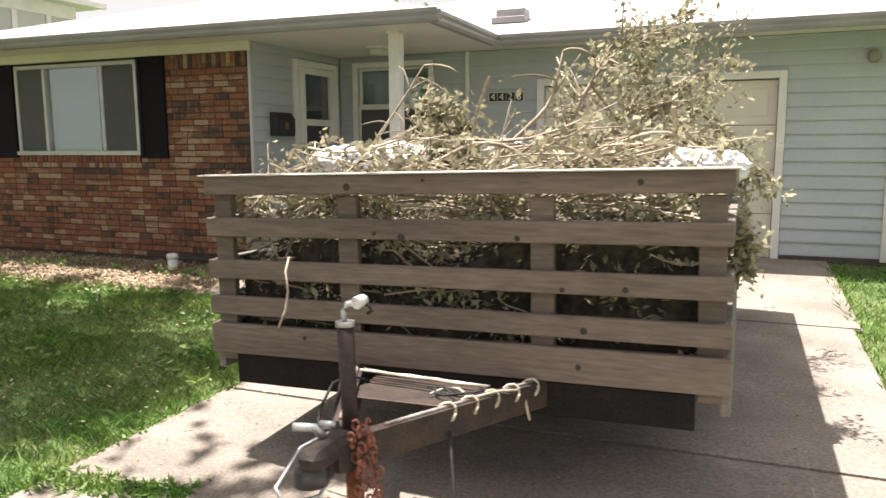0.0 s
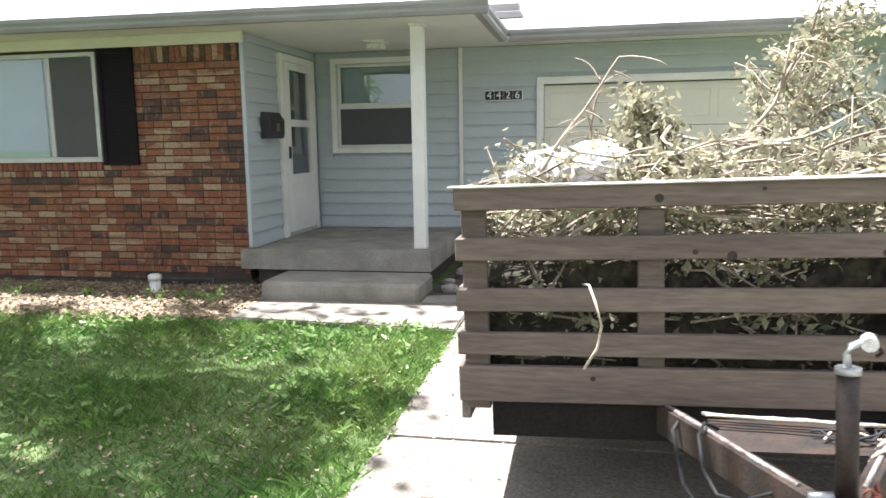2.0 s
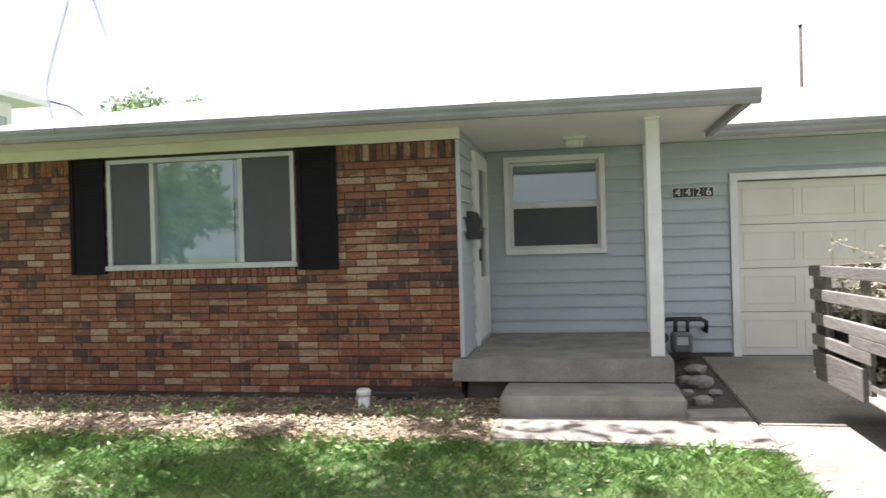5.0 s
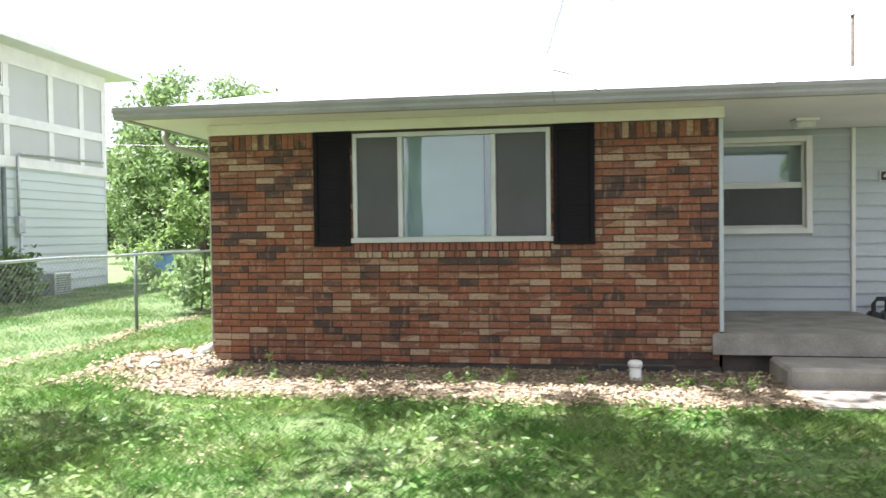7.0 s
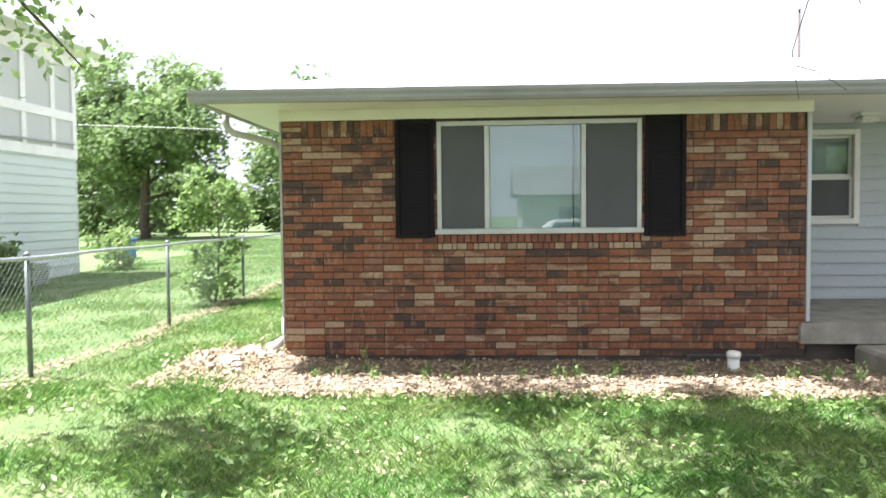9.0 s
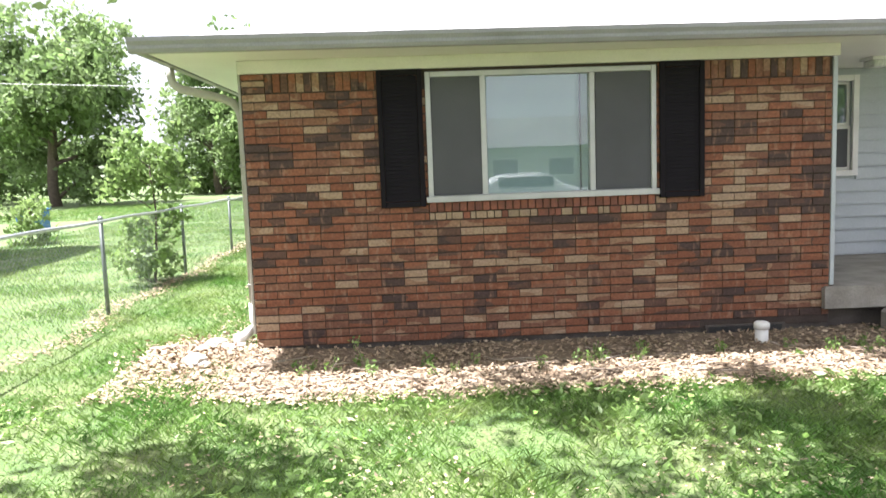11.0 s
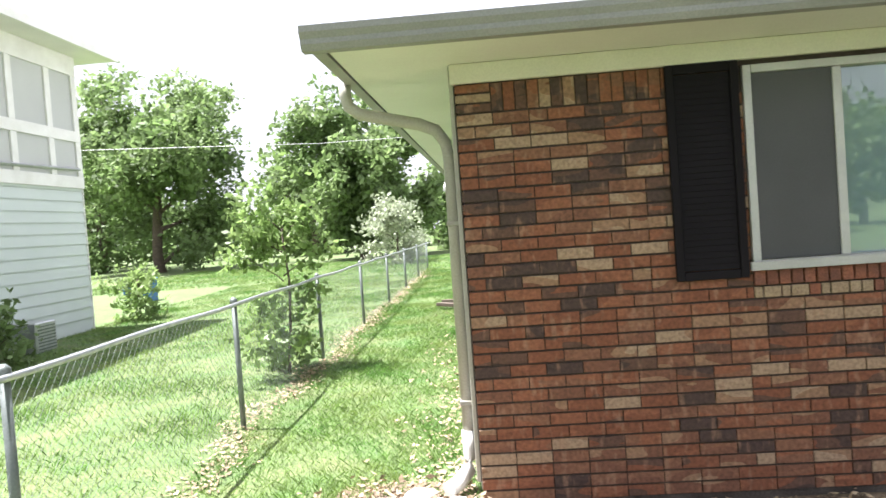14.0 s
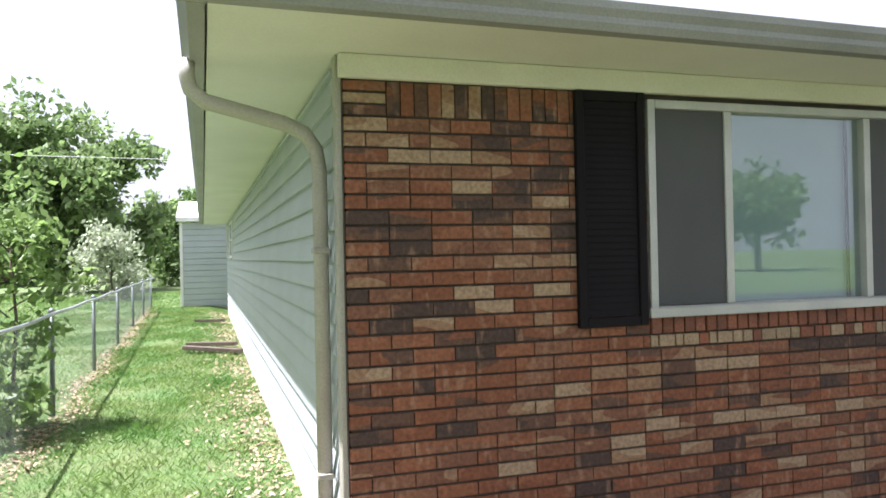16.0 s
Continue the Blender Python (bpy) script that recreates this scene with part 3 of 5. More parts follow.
def storm_door():
    """White storm door with two glass panels in the porch side wall."""
    d = empty("door_1", pose(BX, 0, 0), "white storm door with two dark glass panels", "door", kind="structure")

    def p(nm, y0, y1, x0, x1, z0, z1, m, parent=d, bevel=0.004, label=""):
        return part(nm, box(x0, x1, y0, y1, z0, z1, bevel), m, parent, label)
    p("casing", 0.845, 0.95, 0.0, 0.045, 0.322, 2.40, M_WHITE), p("casing", 1.82, 1.92, 0.0, 0.045, 0.322, 2.40, M_WHITE)
    p("casing", 0.951, 1.819, 0.0, 0.045, 2.32, 2.40, M_WHITE)
    p("threshold", 0.951, 1.819, -0.05, 0.05, 0.322, 0.366, M_ALU)
    bm = wall_with_holes(0.955, 1.815, 0.37, 2.315, [(1.08, 1.69, 1.03, 1.60), (1.08, 1.69, 1.66, 2.24)], 0.012, 0.035, "y")
    leaf = part("door_leaf", bm, M_WHITE, d)
    for z0, z1 in ((1.03, 1.60), (1.66, 2.24)):
        p("glass_panel", 1.08, 1.69, 0.02, 0.026, z0, z1, M_GLASS, leaf, 0)
        p("panel_screen", 1.08, 1.69, 0.013, 0.015, z0, z1, M_SCREEN, leaf, 0)
        for q0, q1, r0, r1 in ((1.065, 1.085, z0, z1), (1.685, 1.705, z0, z1), (1.086, 1.684, z0 - 0.012, z0 + 0.01), (1.086, 1.684, z1 - 0.01, z1 + 0.012)):
            p("panel_bead", q0, q1, 0.046, 0.055, r0, r1, M_WHITE, leaf, 0)
    p("kick_panel", 1.08, 1.69, 0.047, 0.052, 0.47, 0.93, M_WHITE, leaf, 0.006)
    p("handle", 1.0, 1.03, 0.047, 0.075, 1.22, 1.36, M_BLACK, leaf, 0.006, "black door handle")
    return d


storm_door()


def mailbox():
    m = empty("mailbox", pose(BX + 0.02, 0.34, 1.45), "black wall-mounted mailbox beside the door", "mailbox")
    bm = bmesh.new()
    prof = [(0, 0), (0.10, 0), (0.115, 0.05), (0.115, 0.2), (0.06, 0.28), (0, 0.28)]
    a = [bm.verts.new((x, 0, z)) for x, z in prof]
    b = [bm.verts.new((x, 0.36, z)) for x, z in prof]
    for i in range(6):
        bm.faces.new((a[i], a[(i + 1) % 6], b[(i + 1) % 6], b[i]))
    bm.faces.new(a[::-1]), bm.faces.new(b)
    bmesh.ops.recalc_face_normals(bm, faces=bm.faces[:])
    part("body", bm, M_BLACK, m)
    part("emblem", box(0.116, 0.120, 0.14, 0.22, 0.08, 0.16, 0.001), mat("dull_brass", (0.22, 0.17, 0.09), None, 5, 0.5, 0.6), m)
    part("lid_edge", box(0.105, 0.122, -0.005, 0.365, 0.195, 0.207, 0.002), M_BLACK, m)
    return m


mailbox()


def porch_post():
    p = empty("porch_post", pose(7.078, 0.095, 0.321), "white square porch post on the slab corner", "post")
    part("shaft", box(-0.062, 0.062, -0.062, 0.062, 0.012, 2.17, 0.006), M_WHITE, p)
    part("foot_plate", box(-0.09, 0.075, -0.08, 0.08, 0.0, 0.012, 0.003), M_PORCH, p)
    part("cap_plate", box(-0.075, 0.075, -0.075, 0.075, 2.171, 2.193, 0.003), M_WHITE, p)


porch_post()


def porch_light():
    p = empty("porch_ceiling_light", pose(6.37, 1.12, HZ), "small square white ceiling light under the porch", "ceiling light")
    part("base", box(-0.12, 0.12, -0.12, 0.12, -0.03, 0.0, 0.005), M_WHITE, p)
    part("diffuser", box(-0.095, 0.095, -0.095, 0.095, -0.10, -0.031, 0.015), mat("frosted_glass", (0.7, 0.7, 0.66), (0.6, 0.6, 0.56), 4, 0.3), p)


porch_light()


def garage_door():
    d = empty("garage_door", pose(8.095, PY, 0.02), "closed white panelled garage door with white trim", "garage door", kind="structure")
    w = 2.825
    part("side_trim", box(0, 0.085, -0.035, 0.02, 0.01, 2.112, 0.004), M_WHITE, d)
    part("side_trim", box(w - 0.085, w, -0.035, 0.02, 0.01, 2.112, 0.004), M_WHITE, d)
    part("head_trim", box(0.086, w - 0.086, -0.035, 0.02, 2.03, 2.112, 0.004), M_WHITE, d)
    hs = 2.005 / 4
    for i in range(4):
        sec = part("door_section", box(0.087, w - 0.087, 0.07, 0.11, 0.02 + i * hs, 0.02 + (i + 1) * hs - 0.006, 0.004), M_CREAM, d)
        for j in range(4):
            a = 0.15 + j * 0.645
            for z0, z1 in ((0.09, 0.10), (hs - 0.105, hs - 0.095)):
                part("panel_ridge", box(a, a + 0.56, 0.062, 0.0702, 0.02 + i * hs + z0, 0.02 + i * hs + z1, 0.002), M_CREAM, sec)
            for q in (a, a + 0.55):
                part("panel_ridge", box(q, q + 0.01, 0.062, 0.0702, 0.02 + i * hs + 0.101, 0.02 + i * hs + hs - 0.106, 0.002), M_CREAM, sec)
    part("bottom_seal", box(0.087, w - 0.087, 0.075, 0.10, 0.004, 0.019), M_RUBBER, d)


garage_door()


def text_mesh(s, size, depth):
    cu = bpy.data.curves.new("digits", "FONT")
    cu.body, cu.size, cu.extrude, cu.align_x, cu.align_y = s, size, depth, "CENTER", "CENTER"
    ob = new("digits_tmp", cu)
    bpy.context.view_layer.update()
    me = bpy.data.meshes.new_from_object(ob.evaluated_get(bpy.context.evaluated_depsgraph_get()))
    bpy.data.objects.remove(ob)
    return me


def house_number():
    n = empty("house_number", pose(7.462, PY - 0.012, 1.868), "black house number plates with white digits 4426", "house number")
    part("backing", box(0, 0.47, -0.012, 0.0, 0, 0.125, 0.002), M_WHITE, n)
    for i, c in enumerate("4426"):
        t = part("number_tile", box(0.012 + i * 0.113, 0.012 + i * 0.113 + 0.107, -0.02, -0.0125, 0.01, 0.115, 0.002), M_BLACK, n)
        g = part("digit", text_mesh(c, 0.125, 0.0015), M_NUM, t)
        g.matrix_basis = pose(0.012 + i * 0.113 + 0.053, -0.0225, 0.062, 90)


house_number()


def gas_meter():
    g = empty("gas_meter", pose(7.5, 1.72, 0.0), "grey gas meter with black pipes beside the porch", "gas meter")
    part("meter_body", box(-0.12, 0.10, -0.1, 0.1, 0.12, 0.36, 0.03), mat("meter_grey", (0.16, 0.16, 0.16), (0.10, 0.10, 0.10), 9, 0.6), g)
    part("dial", box(-0.07, 0.05, -0.112, -0.101, 0.22, 0.31, 0.004), M_ALU, g)
    part("riser_pipe", tube([(-0.21, 0, 0.0), (-0.21, 0, 0.44), (-0.17, 0, 0.5), (0.2, 0, 0.5), (0.26, 0, 0.47), (0.26, 0, 0.36)], 0.026), M_BLACK, g)
    part("inlet_pipe", tube([(-0.07, 0, 0.36), (-0.07, 0, 0.5)], 0.024), M_BLACK, g)
    part("outlet_pipe", tube([(0.06, 0, 0.36), (0.06, 0, 0.5)], 0.024), M_BLACK, g)
    part("regulator", tube([(-0.21, -0.07, 0.3), (-0.21, 0.07, 0.3)], 0.06, 12), M_BLACK, g)
    part("wall_pipe", tube([(0.26, 0, 0.36), (0.26, 0.2, 0.36), (0.26, 0.3, 0.36)], 0.022), M_BLACK, g)


gas_meter()


def rock(x, y, s, seed, material=M_PORCH, label="pale broken stone lying on the dark soil", group="stones beside the porch"):
    bm = bmesh.new()
    bmesh.ops.create_icosphere(bm, subdivisions=2, radius=s)
    for v in bm.verts:
        v.co *= 1 + 0.35 * noise.noise(v.co * 2.2 / s + Vector((seed, 0, 0)))
        v.co.z *= 0.55
    o = part("stone", bm, material, label=label)
    o.matrix_basis = pose(x, y, ground_z(x, y) + 0.01 + s * 0.3, 0, 0, seed * 40)
    tagged(o, category="stone", group=group)


for i, (x, y, s) in enumerate(((7.55, 1.1, 0.11), (7.4, 0.75, 0.08), (7.5, 0.45, 0.13), (7.33, 0.2, 0.07), (7.58, 0.1, 0.06), (7.42, -0.2, 0.09))):
    rock(x, y, s, i + 1)

M_CHUNK = mat("pale_concrete_chunk", (0.52, 0.49, 0.44), (0.36, 0.33, 0.28), 12, 0.9, bump=0.4)
for i, (x, y, s) in enumerate(((-0.36, -0.02, 0.10), (-0.24, -0.10, 0.07), (-0.45, -0.14, 0.06), (-0.38, -0.62, 0.11), (-0.28, -0.70, 0.06), (-0.52, -0.72, 0.05), (-0.15, -0.05, 0.06))):
    rock(x, y, s, i + 11, M_CHUNK, "pale broken concrete chunk in the leaf litter", "chunks at the brick corner")


def cleanout_pipe():
    p = empty("cleanout_pipe", pose(4.43, -0.43, -0.14), "white plastic drain cleanout standing in the bed", "pipe")
    part("riser", tube([(0, 0, -0.05), (0, 0, 0.20)], 0.055, 16), M_WHITE, p)
    part("cap", tube([(0, 0, 0.19), (0, 0, 0.235), (0, 0, 0.25)], 0.066, 16, radii=[0.066, 0.066, 0.05]), M_WHITE, p)


cleanout_pipe()
vent = empty("foundation_vent", pose(4.1, 0.0, -0.135), "dark crawl space vent in the foundation", "vent")
part("frame", box(0, 0.75, -0.012, 0, 0, 0.135, 0.003), M_FOUND, vent)
part("opening", box(0.03, 0.72, -0.016, -0.0125, 0.015, 0.12), M_BLACK, vent)


def downspout():
    d = empty("downspout", pose(0, 0, 0), "beige rectangular downspout at the brick corner with white outlet", "downspout")
    line = [(-0.68, 0.28, 2.52), (-0.68, 0.28, 2.44), (-0.665, 0.28, 2.38), (-0.60, 0.28, 2.325), (-0.24, 0.28, 2.235), (-0.14, 0.28, 2.19), (-0.085, 0.28, 2.11), (-0.07, 0.28, 2.0), (-0.07, 0.28, 0.32)]
    part("pipe", tube(line, 0.038, 10), M_SPOUT, d)
    part("outlet", tube([(-0.07, 0.28, 0.34), (-0.07, 0.28, 0.17), (-0.085, 0.24, 0.105), (-0.15, 0.12, 0.06), (-0.20, 0.05, 0.055)], 0.046, 10), M_WHITE, d, "white plastic outlet elbow")
    for z in (0.5, 1.6):
        part("strap", box(-0.112, -0.034, 0.236, 0.324, z, z + 0.03, 0.004), M_SPOUT, d)


downspout()
spout_r = empty("garage_downspout", pose(0, 0, 0), "white downspout at the far garage corner", "downspout")
part("pipe", tube([(GX1 + 0.06, 1.38, 2.49), (GX1 + 0.06, 1.40, 2.40), (GX1 + 0.06, 1.92, 2.2), (GX1 + 0.06, 1.96, 2.1), (GX1 + 0.06, 1.96, 0.2), (GX1 + 0.06, 1.92, 0.08), (GX1 + 0.08, 1.6, 0.03)], 0.045, 10), M_WHITE, spout_r)


def wall_lamp():
    w = empty("wall_lamp", pose(11.73, PY - 0.002, 2.25), "small round lamp on the garage wall", "wall lamp")
    part("base", tube([(0, 0, 0), (0, -0.03, 0)], 0.06, 16), M_ALU, w)
    part("globe", tube([(0, -0.03, 0.0), (0, -0.06, -0.005), (0, -0.11, -0.02), (0, -0.14, -0.03)], 0.05, 14, radii=[0.035, 0.065, 0.07, 0.03]), mat("smoky_glass", (0.25, 0.23, 0.2), None, 4, 0.25), w)


wall_lamp()


def side_window(name, y0, y1, label):
    win = empty(name, pose(0, 0, 0), label, "window", kind="structure")
    z0, z1 = 1.60, 2.40
    for a0, a1, b0, b1 in ((y0, y0 + 0.06, z0, z1), (y1 - 0.06, y1, z0, z1), (y0 + 0.061, y1 - 0.061, z0, z0 + 0.06), (y0 + 0.061, y1 - 0.061, z1 - 0.06, z1), (y0 + 0.061, y1 - 0.061, 1.98, 2.02)):
        part("window_frame", box(-0.04, 0.05, a0, a1, b0, b1, 0.003), M_WHITE, win)
    part("pane", box(-0.036, -0.032, y0 + 0.06, y1 - 0.06, z0 + 0.06, z1 - 0.06), M_GLASS, win)
    part("insect_screen", box(-0.030, -0.026, y0 + 0.06, y1 - 0.06, z0 + 0.06, z1 - 0.06), M_SCREEN, win)


side_window("window_3", 13.15, 14.25, "small dark side window with white frame")
side_window("window_4", 15.85, 16.55, "narrow dark side window with white frame")
roof_vent = empty("roof_vent", pose(7.68, 2.3, 2.93), "low dark roof vent on the shingles", "roof vent")
part("hood", box(-0.19, 0.19, -0.12, 0.16, 0.0, 0.12, 0.02), M_GUTTER, roof_vent)
part("flashing", box(-0.22, 0.22, -0.2, 0.2, -0.08, -0.001, 0.004), M_GUTTER, roof_vent)
pole = empty("utility_pole", pose(15.4, 25.7, 0), "dark wooden utility pole behind the house", "pole")
part("shaft", tube([(0, 0, -0.2), (0, 0, 5), (0, 0, 10)], 0.1, 10, radii=[0.075, 0.065, 0.055]), M_BARK, pole)
part("cap", tube([(0, 0, 10.0), (0, 0, 10.06)], 0.09, 10), M_GALV, pole)
# ---- trailer ----
TX0, TX1, TY0, TY1 = 8.11, 10.31, -4.42, -0.49
ROWS_Z = ((1.077, 1.160), (0.887, 0.972), (0.693, 0.779), (0.523, 0.609), (0.343, 0.482))
TRAILER_BASE = Vector((9.21, -2.45, 0))
TRAILER_STAND = pose(9.3965, -2.45, 0.043, -0.8, -1.35, 0) @ Matrix.Diagonal((1.0386, 1, 1, 1))


def stand(thing):
    """Sets the trailer, or its load, on the driveway, leaning slightly as it is parked."""
    for child in thing.children:
        child.matrix_parent_inverse = Matrix.Translation(-TRAILER_BASE)
    thing.matrix_world = TRAILER_STAND
    return thing


def board(parent, x0, x1, y0, y1, z0, z1, material, name="slat"):
    """A sawn board with softened and slightly uneven edges."""
    bm = box(x0, x1, y0, y1, z0, z1, 0.004)
    for v in bm.verts:
        v.co.z += 0.006 * noise.noise((v.co.x * 1.7, v.co.y * 1.7, z0 * 9))
    return part(name, bm, material, parent)


M_KNOT = mat("dark_knot", (0.045, 0.032, 0.025), (0.03, 0.022, 0.018), 20, 0.8)


def stake_trailer():
    t = empty("utility_trailer", pose(0, 0, 0), "weathered wooden slat-sided utility trailer heaped with brush, parked on the driveway", "trailer")
    for z0, z1 in ROWS_Z:
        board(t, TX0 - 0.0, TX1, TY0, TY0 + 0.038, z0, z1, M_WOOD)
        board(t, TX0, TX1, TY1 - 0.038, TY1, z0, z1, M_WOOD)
    for x in (TX0 + 0.02, 8.76, 9.59, TX1 - 0.115):
        board(t, x, x + 0.092, TY0 + 0.039, TY0 + 0.077, 0.30, 1.068 if x > TX0 + 0.03 else 1.16, M_WOOD, "stake")
        board(t, x, x + 0.092, TY1 - 0.077, TY1 - 0.039, 0.30, 1.16, M_WOOD, "stake")
    for sx, x in ((1, TX0), (-1, TX1)):
        a, b = (x, x + 0.036) if sx > 0 else (x - 0.036, x)
        for i, (z0, z1) in enumerate(ROWS_Z):
            spans = [(TY0 + 0.039, TY1 - 0.039)] if i < 3 else [(TY0 + 0.039, -2.84), (-1.57, TY1 - 0.039)] if i == 4 else [(TY0 + 0.039, -2.70), (-1.74, TY1 - 0.039)]
            for y0, y1 in spans:
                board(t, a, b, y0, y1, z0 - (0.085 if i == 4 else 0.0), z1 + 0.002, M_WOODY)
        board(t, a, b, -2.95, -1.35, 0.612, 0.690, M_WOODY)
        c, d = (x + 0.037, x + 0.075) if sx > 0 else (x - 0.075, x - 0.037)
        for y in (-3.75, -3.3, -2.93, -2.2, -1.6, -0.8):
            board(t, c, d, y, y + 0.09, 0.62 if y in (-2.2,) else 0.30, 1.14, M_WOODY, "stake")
    board(t, TX0 - 0.02, TX1 + 0.02, TY0 - 0.02, TY0 + 0.075, 1.163, 1.172, mat("bleached_wood", (0.55, 0.52, 0.47), (0.42, 0.39, 0.34), 4, 0.8, stretch=(0.2, 1, 1)), "cap_strip")
    part("deck", box(TX0 + 0.04, TX1 - 0.04, TY0 + 0.08, TY1 - 0.08, 0.34, 0.38), M_WOODY, t)
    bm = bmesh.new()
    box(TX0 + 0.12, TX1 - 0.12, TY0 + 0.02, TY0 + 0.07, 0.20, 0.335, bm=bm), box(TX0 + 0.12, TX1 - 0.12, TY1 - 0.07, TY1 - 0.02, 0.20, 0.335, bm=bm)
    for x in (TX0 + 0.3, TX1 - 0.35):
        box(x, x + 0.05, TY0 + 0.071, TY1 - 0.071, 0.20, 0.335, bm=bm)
    # Near-black steel, rough and low in gloss.
    part("chassis_frame", bm, mat("dull_black_steel", (0.014, 0.013, 0.012), (0.02, 0.017, 0.015), 6, 0.9, spec=0.15), t, "dark steel chassis rails")
    for x, s in ((TX0 + 0.19, 1), (TX1 - 0.19, -1)):
        w = part("wheel", tube([(x - 0.09, -2.4, 0.18), (x - 0.075, -2.4, 0.18), (x + 0.075, -2.4, 0.18), (x + 0.09, -2.4, 0.18)], 0.3, 28, radii=[0.27, 0.315, 0.315, 0.27]), M_RUBBER, t, "worn black tyre")
        part("rim", tube([(x - s * 0.092, -2.4, 0.18), (x - s * 0.07, -2.4, 0.18)], 0.18, 20), M_STEEL, w)
        part("hub", tube([(x - s * 0.11, -2.4, 0.18), (x - s * 0.09, -2.4, 0.18)], 0.05, 12), M_STEEL, w)
    part("axle", tube([(TX0 + 0.2, -2.4, 0.18), (TX1 - 0.2, -2.4, 0.18)], 0.035), M_STEEL, t)
    tip = Vector((9.205, -5.25, 0.245))
    m_edge = mat("worn_steel_edge", (0.42, 0.40, 0.37), (0.16, 0.12, 0.10), 22, 0.6, metal=0.3)
    for x in (8.84, 9.64):
        a = Vector((x, TY0 + 0.04, 0.235))
        d = (tip - a)
        s = Vector((d.y, -d.x, 0)).normalized() * 0.024
        bm = bmesh.new()
        vs = [bm.verts.new(p + o) for p in (a, tip) for o in (s, -s, -s + Vector((0, 0, 0.105)), s + Vector((0, 0, 0.105)))]
        for f in ((0, 1, 2, 3), (7, 6, 5, 4), (0, 4, 5, 1), (1, 5, 6, 2), (2, 6, 7, 3), (3, 7, 4, 0)):
            bm.faces.new([vs[i] for i in f])
        bmesh.ops.recalc_face_normals(bm, faces=bm.faces[:])
        arm = part("tongue_arm", bm, M_STEEL, t)
        up = Vector((0, 0, 0.107))
        part("worn_edge", tube([a + up + d * 0.03, a + up + d * 0.5, a + up + d * 0.8], 0.008, 6), m_edge, arm)
        if x > 9:
            for k in range(5):
                c = a + up + d * (0.08 + 0.11 * k)
                ring = [c + Vector((0.030 * math.cos(u), 0.012 * math.sin(2 * u), 0.035 * math.sin(u) - 0.02)) for u in [2 * math.pi * j / 10 for j in range(11)]]
                part("cord_loop", tube(ring, 0.006, 6), M_ROPE, arm)
            tail = a + up + d * 0.12
            part("cord_tail", tube([tail, tail + Vector((0.01, -0.02, -0.05)), tail + Vector((0.03, -0.03, -0.13))], 0.006, 6), M_ROPE, arm)
    part("tray_plate", box(8.98, 9.46, -4.78, -4.50, 0.318, 0.328, 0.003), M_STEEL, t, "dark steel plate between the arms")
    cup = part("coupler", box(tip.x - 0.045, tip.x + 0.045, tip.y - 0.16, tip.y + 0.10, 0.30, 0.365, 0.02), M_STEEL, t)
    part("ball_socket", tube([(tip.x - 0.03, tip.y - 0.09, 0.24), (tip.x - 0.03, tip.y - 0.09, 0.27), (tip.x - 0.03, tip.y - 0.09, 0.32), (tip.x - 0.03, tip.y - 0.09, 0.355)], 0.05, 16, radii=[0.052, 0.056, 0.045, 0.012]), mat("scuffed_steel", (0.10, 0.10, 0.10), (0.04, 0.038, 0.036), 25, 0.4, metal=0.6), cup)
    part("latch", tube([(tip.x - 0.02, tip.y - 0.03, 0.37), (tip.x - 0.04, tip.y - 0.04, 0.40), (tip.x - 0.10, tip.y - 0.07, 0.405)], 0.014, 8), M_GALV, cup)
    jx, jy, gz = 9.215, -5.17, ground_z(9.2, -5.0) - 0.09
    jack = part("jack", tube([(jx + 0.008, jy, 0.27), (jx, jy, 0.70)], 0.027, 14), mat("brown_steel", (0.032, 0.025, 0.022), (0.055, 0.037, 0.031), 14, 0.55, metal=0.4), t, "dark brown steel tongue jack")
    part("inner_leg", tube([(jx + 0.01, jy, gz + 0.03), (jx + 0.01, jy, 0.28)], 0.024, 12), M_RUST, jack)
    part("foot_plate", box(jx - 0.07, jx + 0.08, jy - 0.08, jy + 0.08, gz + 0.012, gz + 0.03, 0.004), M_RUST, jack)
    part("collar", tube([(jx, jy, 0.698), (jx, jy, 0.708), (jx, jy, 0.714)], 0.031, 14), M_GALV, jack)
    part("crank", tube([(jx - 0.002, jy, 0.71), (jx - 0.004, jy, 0.748), (jx + 0.006, jy + 0.005, 0.768), (jx + 0.04, jy + 0.02, 0.778), (jx + 0.055, jy + 0.025, 0.78)], 0.010, 8), M_GALV, jack)
    part("crank_knob", tube([(jx + 0.045, jy - 0.01, 0.775), (jx + 0.052, jy + 0.03, 0.782)], 0.019, 12, radii=[0.02, 0.018]), mat("pale_grip", (0.72, 0.72, 0.70), (0.55, 0.55, 0.53), 30, 0.5), jack)
    part("crank_hook", tube([(jx + 0.055, jy + 0.02, 0.77), (jx + 0.075, jy + 0.02, 0.765), (jx + 0.082, jy + 0.02, 0.748), (jx + 0.068, jy + 0.02, 0.738)], 0.006, 6), M_STEEL, jack)
    for k in range(30):
        a, m = k * 1.57, k % 15
        c = Vector((jx + 0.045 + 0.03 * (k // 15) + 0.014 * math.sin(k * 1.9) + 0.002 * m, jy - 0.05 + 0.03 * (k // 15) + 0.012 * math.cos(k * 1.3), 0.39 - 0.017 * m))
        ring = [c + Vector((0.012 * math.cos(u) * math.cos(a), 0.012 * math.cos(u) * math.sin(a), 0.018 * math.sin(u))) for u in [2 * math.pi * j / 8 for j in range(9)]]
        part("chain_link", tube(ring, 0.0045, 5), M_CHAIN, t)
